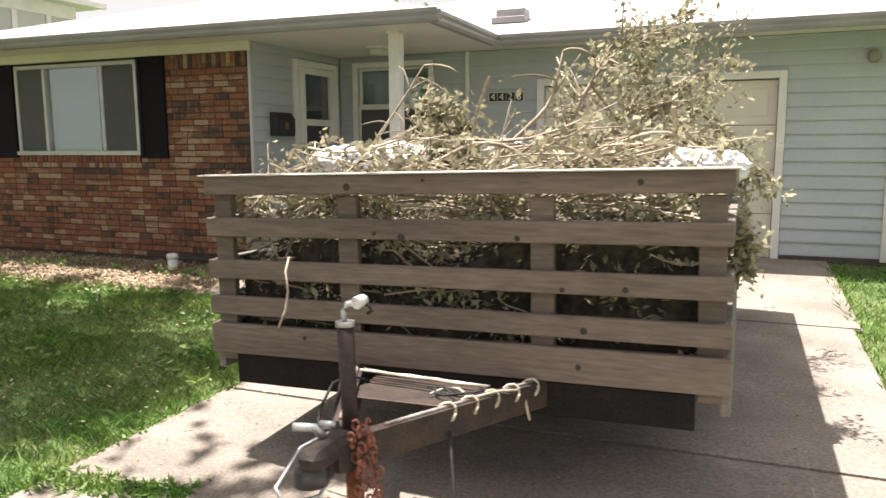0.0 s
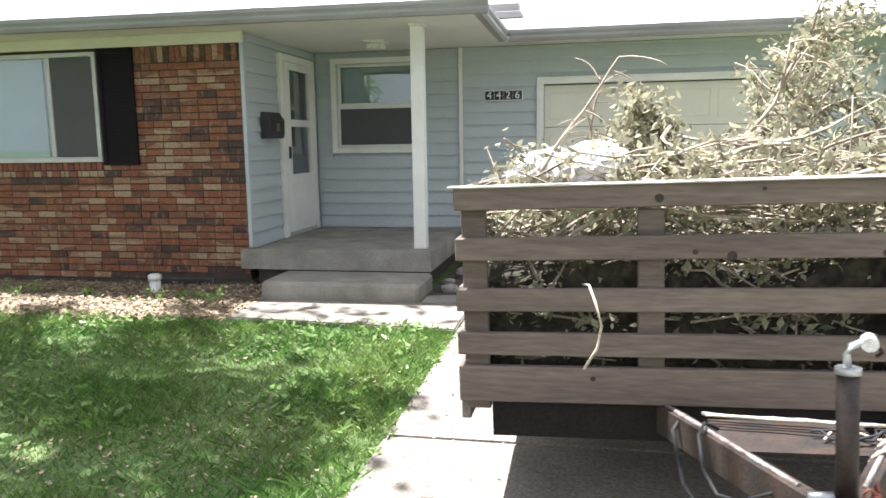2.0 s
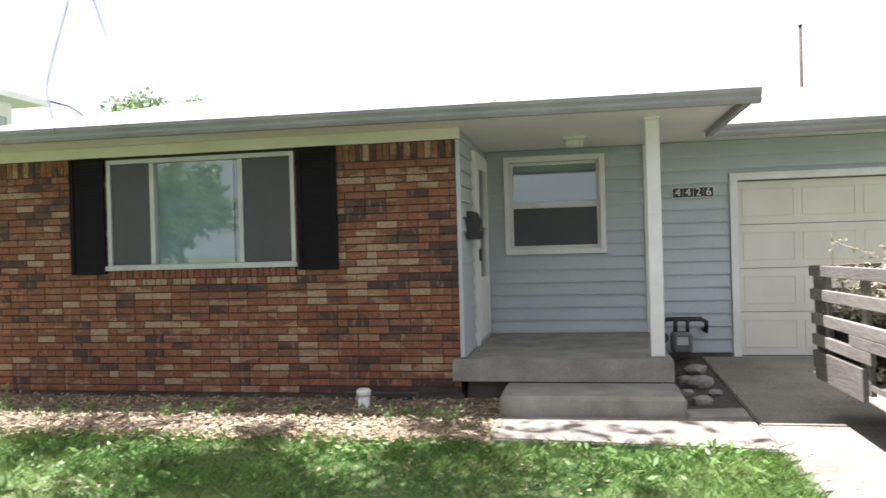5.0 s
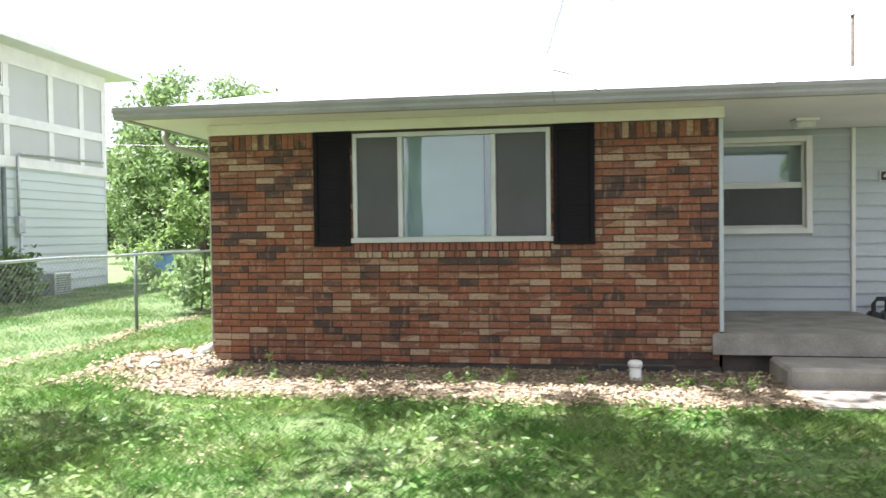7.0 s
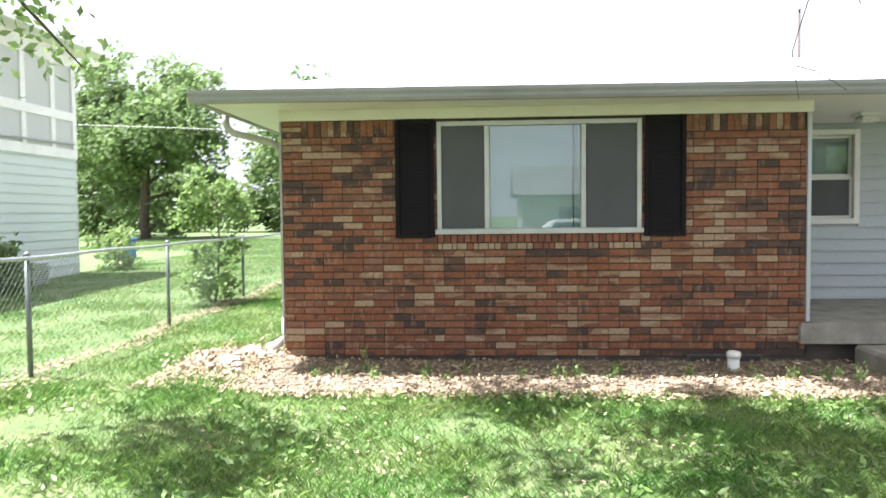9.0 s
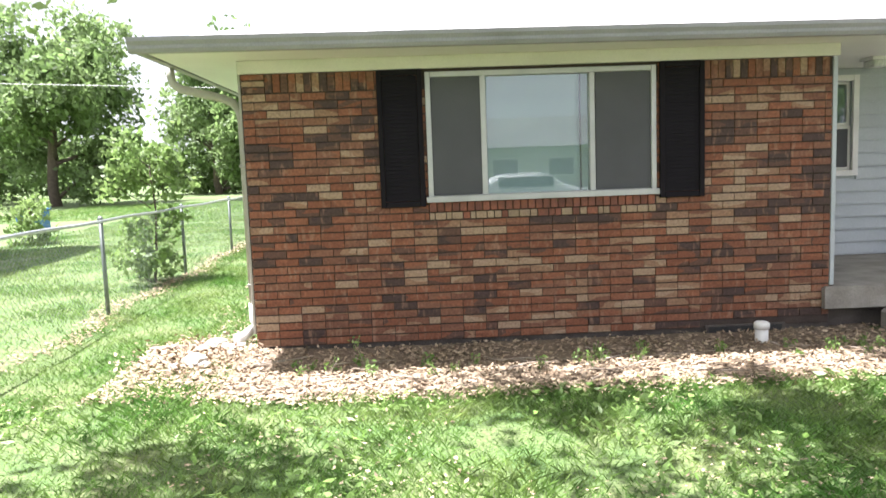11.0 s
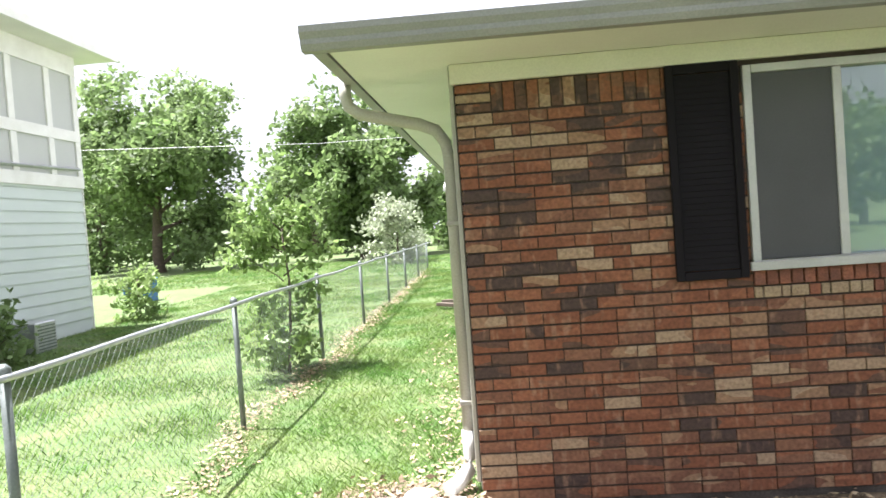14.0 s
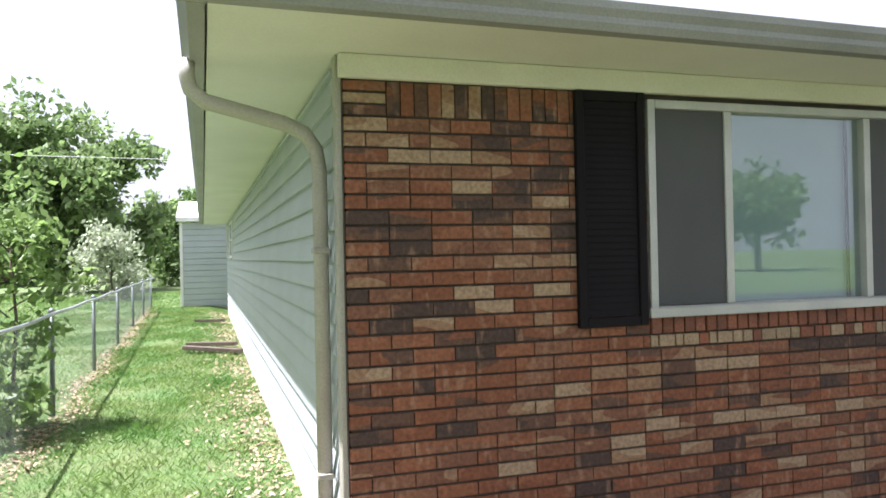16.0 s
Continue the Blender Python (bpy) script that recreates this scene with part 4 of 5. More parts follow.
    loop = [(9.0, -4.60, 0.33), (8.95, -4.66, 0.37), (8.92, -4.75, 0.36), (8.92, -4.85, 0.29), (8.95, -4.92, 0.24), (9.0, -4.98, 0.25), (9.08, -5.02, 0.30)]
    part("wire", tube(loop, 0.006, 6), M_RUBBER, t)
    part("wire", tube([(jx - 0.02, jy - 0.05, 0.25), (jx - 0.02, jy - 0.16, 0.20), (jx - 0.09, jy - 0.24, 0.19), (jx - 0.16, jy - 0.18, 0.21), (jx - 0.14, jy - 0.06, 0.30), (jx - 0.08, jy + 0.02, 0.33)], 0.007, 6), M_GALV, t)
    part("coupler_bolt", tube([(jx - 0.09, jy - 0.02, 0.37), (jx - 0.03, jy - 0.02, 0.375)], 0.014, 8), M_GALV, t)
    for k in range(4):
        r = random.Random(k)
        pts = [(8.96 + 0.105 * j, -4.52 - 0.025 * k - 0.012 * j + r.uniform(-0.006, 0.006), 0.352 + 0.008 * k + r.uniform(-0.004, 0.004)) for j in range(6)]
        part("wire", tube(pts, 0.006, 6), M_ROPE if k % 2 else M_GALV, t)
    for k in range(3):
        r = random.Random(20 + k)
        pts = [(9.28 + 0.05 * j + r.uniform(-0.02, 0.02), -4.70 + 0.05 * math.sin(j * 1.3 + k) + 0.01 * j, 0.34 + 0.018 * abs(math.sin(j * 0.9 + k))) for j in range(7)]
        part("wire", tube(pts, 0.005, 6), M_RUBBER if k else M_ROPE, t)
    part("wire", tube([(8.90, -4.50, 0.34), (8.86, -4.58, 0.31), (8.88, -4.70, 0.17), (8.98, -4.85, 0.05), (9.05, -4.95, 0.10), (9.12, -5.05, 0.27)], 0.007, 6), M_RUBBER, t)
    part("wire", tube([(9.40, -4.78, 0.33), (9.46, -4.92, 0.20), (9.50, -5.0, 0.08), (9.51, -5.03, -0.05)], 0.005, 6), M_RUBBER, t)
    for x, z, q in ((8.83, 1.11, 0.016), (9.17, 1.135, 0.008), (9.07, 0.90, 0.017), (8.95, 0.915, 0.01), (9.55, 0.905, 0.012), (9.72, 0.71, 0.010), (9.95, 0.72, 0.012), (9.8, 0.555, 0.014), (9.78, 0.41, 0.012), (8.6, 0.44, 0.01), (10.0, 1.12, 0.012)):
        part("knot", tube([(x, TY0 + 0.002, z), (x, TY0 - 0.0012, z)], q, 10), M_KNOT, t)
    part("loose_cord", tube([(8.57, TY0 - 0.003, 0.80), (8.59, TY0 - 0.08, 0.81), (8.61, TY0 - 0.14, 0.76), (8.63, TY0 - 0.16, 0.68), (8.615, TY0 - 0.16, 0.60), (8.57, TY0 - 0.15, 0.52)], 0.005, 6), M_ROPE, t)
    return stand(t)


trailer = stake_trailer()


def leaf_mesh(name, centres, size, spread=0.35, seed=1, aspect=0.5, flat=0.0):
    """Many separate pointed leaves as one mesh; centres: an n by 3 array."""
    rng = np.random.default_rng(seed)
    n = len(centres)
    a = rng.normal(size=(n, 3))
    if flat:
        a[:, 2] *= flat
    a /= np.linalg.norm(a, axis=1)[:, None]
    side = rng.normal(size=(n, 3))
    if flat:
        side = side * flat + np.array([0, 0, 1.0])
    b = np.cross(a, side)
    b /= np.linalg.norm(b, axis=1)[:, None]
    c = np.cross(a, b)
    s = size * (1 + spread * rng.uniform(-1, 1, (n, 1)))
    p0, p2 = centres - a * s, centres + a * s
    p1, p3 = centres + b * s * aspect + c * s * 0.15, centres - b * s * aspect + c * s * 0.15
    v = np.stack([p0, p1, p2, p3], 1).reshape(-1, 3)
    me = bpy.data.meshes.new(name)
    me.vertices.add(4 * n), me.loops.add(4 * n), me.polygons.add(n)
    me.vertices.foreach_set("co", v.ravel())
    me.loops.foreach_set("vertex_index", np.arange(4 * n))
    me.polygons.foreach_set("loop_start", np.arange(0, 4 * n, 4))
    me.update(calc_edges=True)
    return me


def joined_tubes(name, lines, sides=5):
    bm = bmesh.new()
    for pts, r0, r1 in lines:
        k = len(pts)
        tube(pts, r0, sides, bm, True, [r0 + (r1 - r0) * i / max(1, k - 1) for i in range(k)])
    return mesh_of(bm, name)


def pile_top(x, y):
    """The height of the brush over the trailer bed."""
    u, w = (x - TX0) / (TX1 - TX0), (y - TY0) / (TY1 - TY0)
    edge = min(u, 1 - u, w, 1 - w) * 5
    return 0.93 + 0.26 * min(1, max(0, edge)) + 0.10 * noise.noise((x * 2, y * 2, 0)) + 0.10 * u


def brush_pile():
    r = random.Random(4)
    b = empty("brush_pile", pose(0, 0, 0), "heap of cut branches with wilted leaves in the trailer", "brush")
    lines, leafy = [], []
    for i in range(900):
        x, y = r.uniform(TX0 + 0.12, TX1 - 0.12), r.uniform(TY0 + 0.12, TY1 - 0.12)
        top = pile_top(x, y)
        z = r.uniform(0.42, top) if i % 3 else r.uniform(top - 0.2, top + 0.05)
        if i % 4 == 0:
            y = r.uniform(TY0 + 0.1, TY0 + 0.3)
        elif i % 9 == 1:
            x = r.uniform(TX0 + 0.08, TX0 + 0.25)
        d = Vector((r.gauss(0.3, 1), r.gauss(0, 1), r.gauss(0, 0.22))).normalized()
        ln = r.uniform(0.3, 0.9)
        pts = []
        p = Vector((x, y, z)) - d * ln / 2
        for j in range(6):
            q = Vector((min(max(p.x, TX0 + 0.06), TX1 - 0.06), min(max(p.y, TY0 + 0.09), TY1 - 0.06), max(0.4, p.z)))
            pts.append(q)
            d = (d + Vector((r.gauss(0, 0.2), r.gauss(0, 0.2), r.gauss(0, 0.15)))).normalized()
            p = p + d * ln / 6
        lines.append((pts, r.uniform(0.004, 0.011), 0.003))
        leafy += [pt + Vector((r.gauss(0, 0.03), r.gauss(0, 0.03), r.gauss(0, 0.03))) for pt in pts for _ in range(r.randint(1, 8))]
    part("brushwood", joined_tubes("brushwood", lines, 4), M_TWIG, b, "grey-brown dead twigs", "stuff")
    pts = np.array([p[:] for p in leafy])
    pts[:, 0] = pts[:, 0].clip(TX0 + 0.05, TX1 - 0.05)
    pts[:, 1] = pts[:, 1].clip(TY0 + 0.085, TY1 - 0.05)
    part("foliage", leaf_mesh("foliage", pts, 0.019, 0.6, 3), M_DRYLEAF, b, "wilted olive and brown leaves", "stuff")
    # Solid filler whose dark colour stands for the shade deep in the heap.
    part("core", shade_core(), mat("shaded_heap_core", (0.06, 0.05, 0.032), (0.025, 0.022, 0.016), 14, 0.95, bump=1.0, fine=30, grain=0.6), b)

    def limb(start, way, length, rad, droop, leaves, seed, size=0.021, fork=3):
        q = random.Random(seed)
        ls, lv = [], []
        p, d = Vector(start), Vector(way).normalized()
        pts = [p.copy()]
        for j in range(10):
            d = (d + Vector((q.gauss(0, 0.10), q.gauss(0, 0.10), -droop * j / 10 + q.gauss(0, 0.06)))).normalized()
            p = p + d * length / 10
            pts.append(p.copy())
            if j > 1:
                for _ in range(fork):
                    e = (d + Vector((q.gauss(0, 0.7), q.gauss(0, 0.7), q.gauss(-0.1, 0.6)))).normalized()
                    s = [p.copy()]
                    for m in range(5):
                        e = (e + Vector((q.gauss(0, 0.15), q.gauss(0, 0.15), -0.16))).normalized()
                        s.append(s[-1] + e * length * 0.06 * q.uniform(0.6, 1.4))
                    ls.append((s, rad * 0.35, 0.002))
                    for v in s[1:]:
                        lv += [v + Vector((q.gauss(0, 0.03), q.gauss(0, 0.03), q.gauss(-0.02, 0.03))) for _ in range(leaves)]
        ls.insert(0, (pts, rad, 0.004))
        br = part("branch", joined_tubes("branch", ls, 5), M_TWIG, b, "bare pale branch sticking out of the heap", "stuff")
        if lv:
            part("branch_leaves", leaf_mesh("branch_leaves", np.array([v[:] for v in lv]), size, 0.4, seed), M_DRYLEAF, br, "drooping wilted leaves", "stuff")
    limb((9.35, -3.0, 1.12), (0.5, 0.05, 0.95), 0.9, 0.022, 0.18, 6, 11)
    limb((9.42, -2.9, 1.12), (0.75, 0.05, 0.68), 1.05, 0.018, 0.30, 6, 12)
    limb((9.55, -2.6, 1.15), (0.55, -0.1, 0.95), 0.95, 0.016, 0.25, 6, 13)
    limb((9.6, -3.1, 1.2), (1.0, 0.0, 0.45), 0.8, 0.016, 0.25, 6, 14)
    limb((9.5, -2.2, 1.2), (0.7, 0.3, 0.7), 1.1, 0.016, 0.2, 6, 17)
    limb((8.84, -3.3, 1.08), (-0.08, 0, 1.0), 0.45, 0.012, 0.05, 6, 15, 0.022, 3)
    limb((8.90, -3.4, 1.05), (0.15, 0, 1.0), 0.37, 0.012, 0.1, 6, 25, 0.022, 3)
    limb((8.32, -3.4, 1.12), (0.5, 0.05, 0.75), 0.75, 0.014, 0.0, 0, 16, fork=1)
    limb((8.62, -3.2, 1.15), (-0.15, 0.1, 0.9), 0.5, 0.012, 0.0, 0, 18, fork=1)
    limb((9.12, -3.5, 1.15), (0.55, 0.1, 0.6), 0.75, 0.016, -0.25, 0, 28, fork=1)
    limb((9.0, -3.9, 1.2), (0.9, 0, 0.35), 0.7, 0.013, 0.4, 0, 19, fork=0)
    limb((9.7, -3.9, 1.2), (0.8, 0, 0.35), 0.65, 0.013, 0.45, 0, 20, fork=0)
    limb((8.4, -4.1, 1.08), (-0.7, 0.1, 0.5), 0.4, 0.006, 0.5, 1, 21, fork=1)
    limb((TX1 - 0.1, -4.1, 1.02), (0.30, 0, -0.2), 0.26, 0.006, 0.9, 3, 22)
    return stand(b)


def shade_core():
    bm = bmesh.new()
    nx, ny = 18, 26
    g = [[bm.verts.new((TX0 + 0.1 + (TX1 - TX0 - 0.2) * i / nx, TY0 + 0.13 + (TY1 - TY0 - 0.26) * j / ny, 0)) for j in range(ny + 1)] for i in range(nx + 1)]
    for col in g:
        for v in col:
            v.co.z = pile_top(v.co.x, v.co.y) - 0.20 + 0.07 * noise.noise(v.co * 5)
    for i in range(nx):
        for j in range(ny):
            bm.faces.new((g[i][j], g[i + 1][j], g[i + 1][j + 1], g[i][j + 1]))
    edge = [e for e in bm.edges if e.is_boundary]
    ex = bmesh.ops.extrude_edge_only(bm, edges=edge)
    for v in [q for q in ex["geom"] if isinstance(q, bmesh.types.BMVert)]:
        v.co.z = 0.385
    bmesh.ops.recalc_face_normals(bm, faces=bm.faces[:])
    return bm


brush_pile()


def bag(name, at, size, seed, material, label, stretch=(1.3, 1, 0.75)):
    bm = bmesh.new()
    bmesh.ops.create_icosphere(bm, subdivisions=4, radius=1.0)
    for v in bm.verts:
        d = v.co.normalized()
        crease = abs(noise.noise(d * 2.3 + Vector((seed * 3.1, 0, 0)))) * 0.45 + abs(noise.noise(d * 5.1 + Vector((0, seed, 0)))) * 0.22
        v.co = d * (1.0 - crease)
        v.co = Vector((v.co.x * stretch[0], v.co.y * stretch[1], v.co.z * stretch[2])) * size
    o = part(name, bm, material, label=label)
    o.matrix_basis = TRAILER_STAND @ Matrix.Translation(-TRAILER_BASE) @ pose(*at, 0, 0, seed * 55)
    return tagged(o, category="bag", group="bags in the trailer")


for i, (x, y, z, s) in enumerate(((8.36, -3.15, 1.17, 0.19), (8.40, -2.7, 1.18, 0.20), (8.38, -2.2, 1.18, 0.18), (8.42, -1.7, 1.15, 0.18), (8.62, -2.45, 1.23, 0.18), (8.62, -3.45, 1.23, 0.15), (8.58, -4.0, 1.21, 0.13), (8.75, -1.9, 1.24, 0.18), (10.14, -4.12, 1.17, 0.11), (10.2, -3.2, 1.15, 0.14))):
    bag("plastic_bag", (x, y, z), s, i + 1, M_BAG, "crumpled white plastic bag on the brush heap")
bag("plastic_bag", (8.30, -2.75, 1.02, ), 0.10, 20, mat("blue_white_bag", (0.75, 0.78, 0.82), (0.2, 0.35, 0.55), 9, 0.4), "small blue and white plastic bag behind the slats")
tarp = bag("black_tarp", (9.6, -3.95, 0.50), 0.5, 31, M_TARP, "shiny black plastic sheet under the brush", (1.15, 0.55, 0.26))
tarp.matrix_basis = TRAILER_STAND @ Matrix.Translation(-TRAILER_BASE) @ pose(9.55, -3.95, 0.52)
# ---- fence ----
def chain_fence():
    f = empty("chain_link_fence", pose(0, 0, 0), "galvanised chain-link fence between the side yards", "fence")
    fx, h = -2.05, 1.10
    y0, y1 = -7.0, 20.0
    for i in range(10):
        y = 1.83 + 2.95 * (i - 3)
        if y > y1:
            break
        p = part("post", tube([(fx, y, -0.1), (fx, y, h - 0.02)], 0.024, 10), M_POST, f)
        part("post_cap", tube([(fx, y, h - 0.03), (fx, y, h + 0.015), (fx, y, h + 0.035)], 0.03, 10, radii=[0.032, 0.032, 0.012]), M_POST, p)
    part("top_rail", tube([(fx + 0.03, y0 + 0.25 * k, h - 0.02 + 0.006 * math.sin(k * 0.7)) for k in range(int((y1 - y0) / 0.25) + 1)], 0.018, 8), M_GALV, f)
    verts, faces = [], []
    pitch, lo, hi, r = 0.07, 0.03, h - 0.01, 0.0008
    for s in (1, -1):
        n = int((y1 - y0 + h) / pitch)
        for i in range(n):
            a = y0 - (h if s > 0 else 0) + i * pitch
            b = a + s * (hi - lo) * 0.95
            p, q = Vector((fx + 0.02 * s * 0.1, a, lo)), Vector((fx + 0.02 * s * 0.1, b, hi))
            if min(a, b) < y0 or max(a, b) > y1:
                continue
            base = len(verts)
            for c in (p, q):
                for dx, dy in ((r, 0), (-r, r * 1.2), (-r, -r * 1.2)):
                    verts.append((c.x + dx, c.y + dy, c.z))
            faces += [(base + j, base + (j + 1) % 3, base + 3 + (j + 1) % 3, base + 3 + j) for j in range(3)]
    part("wire_mesh", raw_mesh("wire_mesh", verts, faces), M_POST, f, "diamond wire mesh", "stuff")
    return f


chain_fence()


# ---- neighbour's house ----
def neighbour_house():
    nx, ny0, ny1, h1, h2 = -7.8, -6.0, 9.85, 3.0, 5.28
    hs = empty("neighbour_house", pose(0.2, -0.4, 0), "two-storey house with pale green siding and white timber trim", "house")
    w = part("wall", box(nx - 8, nx, ny0, ny1, -0.1, h1), M_NEIGH, hs)
    z = 0.35
    while z < h1 - 0.1:
        part("siding_board", box(nx, nx + 0.018, ny0, ny1, z, z + 0.012), M_NEIGH, w)
        bm = bmesh.new()
        vs = [bm.verts.new((nx + o, y, zz)) for y in (ny0, ny1) for o, zz in ((0.001, z + 0.013), (0.022, z + 0.013), (0.004, z + 0.195), (0.001, z + 0.195))]
        for q in ((0, 1, 2, 3), (7, 6, 5, 4), (0, 4, 5, 1), (1, 5, 6, 2), (2, 6, 7, 3), (3, 7, 4, 0)):
            bm.faces.new([vs[i] for i in q])
        bmesh.ops.recalc_face_normals(bm, faces=bm.faces[:])
        part("siding_board", bm, M_NEIGH, w)
        z += 0.2
    up = part("upper_wall", box(nx - 8, nx + 0.02, ny0, ny1, h1 + 0.001, h2), M_NEIGH2, hs)
    for z0, z1 in ((h1 - 0.20, h1 + 0.02), (3.67, 3.87), (h2 - 0.36, h2)):
        part("trim_board", box(nx + 0.021, nx + 0.06, ny0, ny1 + 0.03, z0, z1, 0.004), M_WHITE, hs)
    ys = [9.8, 8.95, 7.89, 6.53, 5.86, 5.25, 4.2, 3.0, 1.8, 0.6, -0.6]
    for y in ys:
        for z0, z1 in ((h1 + 0.021, 3.669), (3.871, h2 - 0.361)):
            part("trim_board", box(nx + 0.021, nx + 0.055, y - 0.08, y + 0.08, z0, z1, 0.004), M_WHITE, hs)
    for y0, y1, z0, z1 in ((5.94, 6.45, 4.47, 4.94), (5.33, 5.78, 4.47, 4.94)):
        win = part("window", box(nx + 0.021, nx + 0.04, y0, y1, z0, z1), M_WHITE, hs)
        part("pane", box(nx + 0.041, nx + 0.046, y0 + 0.04, y1 - 0.04, z0 + 0.04, z1 - 0.04), M_SCREEN, win)
    part("trim_board", box(nx + 0.056, nx + 0.075, 5.17, 6.61, 4.24, 4.42, 0.004), M_WHITE, hs)
    for y0, y1 in ((4.98, 5.40), (5.44, 5.86)):
        win = part("window", box(nx + 0.023, nx + 0.05, y0, y1, 1.55, 2.4, 0.004), M_WHITE, hs)
        part("pane", box(nx + 0.051, nx + 0.056, y0 + 0.07, y1 - 0.07, 1.62, 2.33), M_SCREEN, win)
    part("corner_board", box(nx - 0.02, nx + 0.03, ny1 + 0.001, ny1 + 0.03, 0, h2, 0.004), M_WHITE, hs)
    part("soffit", box(nx - 8.4, nx + 0.6, ny0 - 0.6, ny1 + 0.6, h2 + 0.001, h2 + 0.06), M_SOFFIT, hs)
    part("fascia", box(nx + 0.601, nx + 0.66, ny0 - 0.6, ny1 + 0.6, h2 - 0.02, h2 + 0.14, 0.004), M_WHITE, hs)
    rv = [(nx + 0.62, ny0 - 0.6, h2 + 0.07), (nx + 0.62, ny1 + 0.6, h2 + 0.07), (nx - 8.4, ny1 + 0.6, h2 + 0.07), (nx - 8.4, ny0 - 0.6, h2 + 0.07), (nx - 3.9, ny1 - 3.5, h2 + 1.4), (nx - 3.9, ny0 + 3.5, h2 + 1.4)]
    part("roof", raw_mesh("roof", rv, [(0, 1, 4, 5), (1, 2, 4), (2, 3, 5, 4), (3, 0, 5), (3, 2, 1, 0)]), M_SHINGLE, hs)
    part("conduit", tube([(nx + 0.08, 6.78, 1.5), (nx + 0.08, 6.78, 3.02), (nx + 0.08, 6.86, 3.09), (nx + 0.08, 9.7, 3.15)], 0.03), M_GALV, hs)
    part("meter_box", box(nx + 0.023, nx + 0.14, 6.72, 6.90, 1.42, 1.78, 0.01), M_GALV, hs)
    part("meter_pipe", tube([(nx + 0.1, 6.8, 0.0), (nx + 0.1, 6.8, 1.4)], 0.035), M_GALV, hs)
    part("dark_pipe", tube([(nx + 0.1, 6.35, 0.0), (nx + 0.1, 6.35, 2.76)], 0.05), M_POST, hs)
    return hs


neighbour_house()
ac = empty("air_conditioner", pose(-7.25, 7.0, 0.0), "grey air conditioner unit beside the neighbour's wall", "air conditioner")
part("cabinet", box(-0.27, 0.27, -0.27, 0.27, 0.02, 0.56, 0.02), M_GALV, ac)
for i in range(9):
    part("grille_slat", box(0.271, 0.28, -0.23, 0.23, 0.08 + i * 0.05, 0.10 + i * 0.05), M_POST, ac)


def rear_shed():
    s = empty("garden_shed", pose(0, 0, 0), "pale blue sided garden shed with white roof edge", "shed")
    x0, x1, y0, y1, h = -1.22, 2.5, 19.0, 22.0, 2.64
    part("wall", box(x0, x1, y0, y1, 0, h), M_SIDING, s)
    for i in range(14):
        part("siding_board", box(x0, x1, y0 - 0.02, y0 - 0.001, 0.27 + i * 0.168, 0.27 + i * 0.168 + 0.152, 0.006), M_SIDING, s)
    part("corner_board", box(x0 - 0.02, x0 + 0.06, y0 - 0.045, y0 - 0.021, 0, h, 0.003), M_WHITE, s)
    part("roof", raw_mesh("roof", [(x0 - 0.1, y0 - 0.3, h + 0.02), (x1, y0 - 0.3, h + 0.02), (x1, y1, h + 0.7), (x0 - 0.1, y1, h + 0.7), (x0 - 0.1, y0 - 0.3, h + 0.14), (x1, y0 - 0.3, h + 0.14), (x1, y1, h + 0.82), (x0 - 0.1, y1, h + 0.82)], [(0, 3, 2, 1), (4, 5, 6, 7), (0, 1, 5, 4), (1, 2, 6, 5), (2, 3, 7, 6), (3, 0, 4, 7)]), M_WHITE, s)


rear_shed()


# ---- trees ----
def tree(name, at, height, radius, seed, leaves, size, label, material=None, trunk=0.18, low=0.3, category="tree", squash=0.75):
    """A tapered trunk with limbs, and a crown of leaves gathered in uneven clumps."""
    r = random.Random(seed)
    t = empty(name, pose(*at), label, category)
    lines, clumps = [], []
    p, pts = Vector((0, 0, -0.1)), []
    for j in range(7):
        pts.append(p.copy())
        p = p + Vector((r.gauss(0, 0.05) * height / 6, r.gauss(0, 0.05) * height / 6, height * 0.62 / 6))
    lines.append((pts, trunk, trunk * 0.45))
    for i in range(14):
        k = r.uniform(low, 1.0)
        b = pts[0].lerp(pts[-1], k)
        a = r.uniform(0, 2 * math.pi)
        ln = radius * r.uniform(0.55, 1.0) * (1.0 if k < 0.8 else 0.8)
        d = Vector((math.cos(a), math.sin(a), r.uniform(0.15, 0.9))).normalized()
        s = [b]
        for j in range(6):
            d = (d + Vector((r.gauss(0, 0.16), r.gauss(0, 0.16), r.gauss(0.02, 0.12)))).normalized()
            s.append(s[-1] + d * ln / 6)
            if j > 1:
                clumps += [s[-1] + Vector((r.gauss(0, 0.14), r.gauss(0, 0.14), r.gauss(0, 0.12))) * radius for _ in range(4)]
        lines.append((s, trunk * 0.38, trunk * 0.06))
    top = pts[-1]
    for _ in range(20):
        a, u = r.uniform(0, 2 * math.pi), r.random() ** 0.5
        clumps.append(top + Vector((math.cos(a) * u * radius * 0.6, math.sin(a) * u * radius * 0.6, r.uniform(-0.1, 0.38) * height * (1 - u * 0.6))))
    part("trunk", joined_tubes("trunk", lines, 7), M_BARK, t, "", "stuff" if trunk < 0.03 else "")
    rng = np.random.default_rng(seed)
    cl = np.array([c[:] for c in clumps])
    idx = rng.integers(0, len(cl), leaves)
    d = rng.normal(size=(leaves, 3))
    d /= np.linalg.norm(d, axis=1)[:, None]
    rad = radius * 0.19 * rng.uniform(0.5, 1.5, (len(cl), 1))[idx]
    c = cl[idx] + d * rad * rng.random((leaves, 1)) ** 0.5 * np.array([1, 1, squash])
    part("crown", leaf_mesh("crown", c, size, 0.4, seed), material or M_LEAF, t, "", "stuff")
    return t


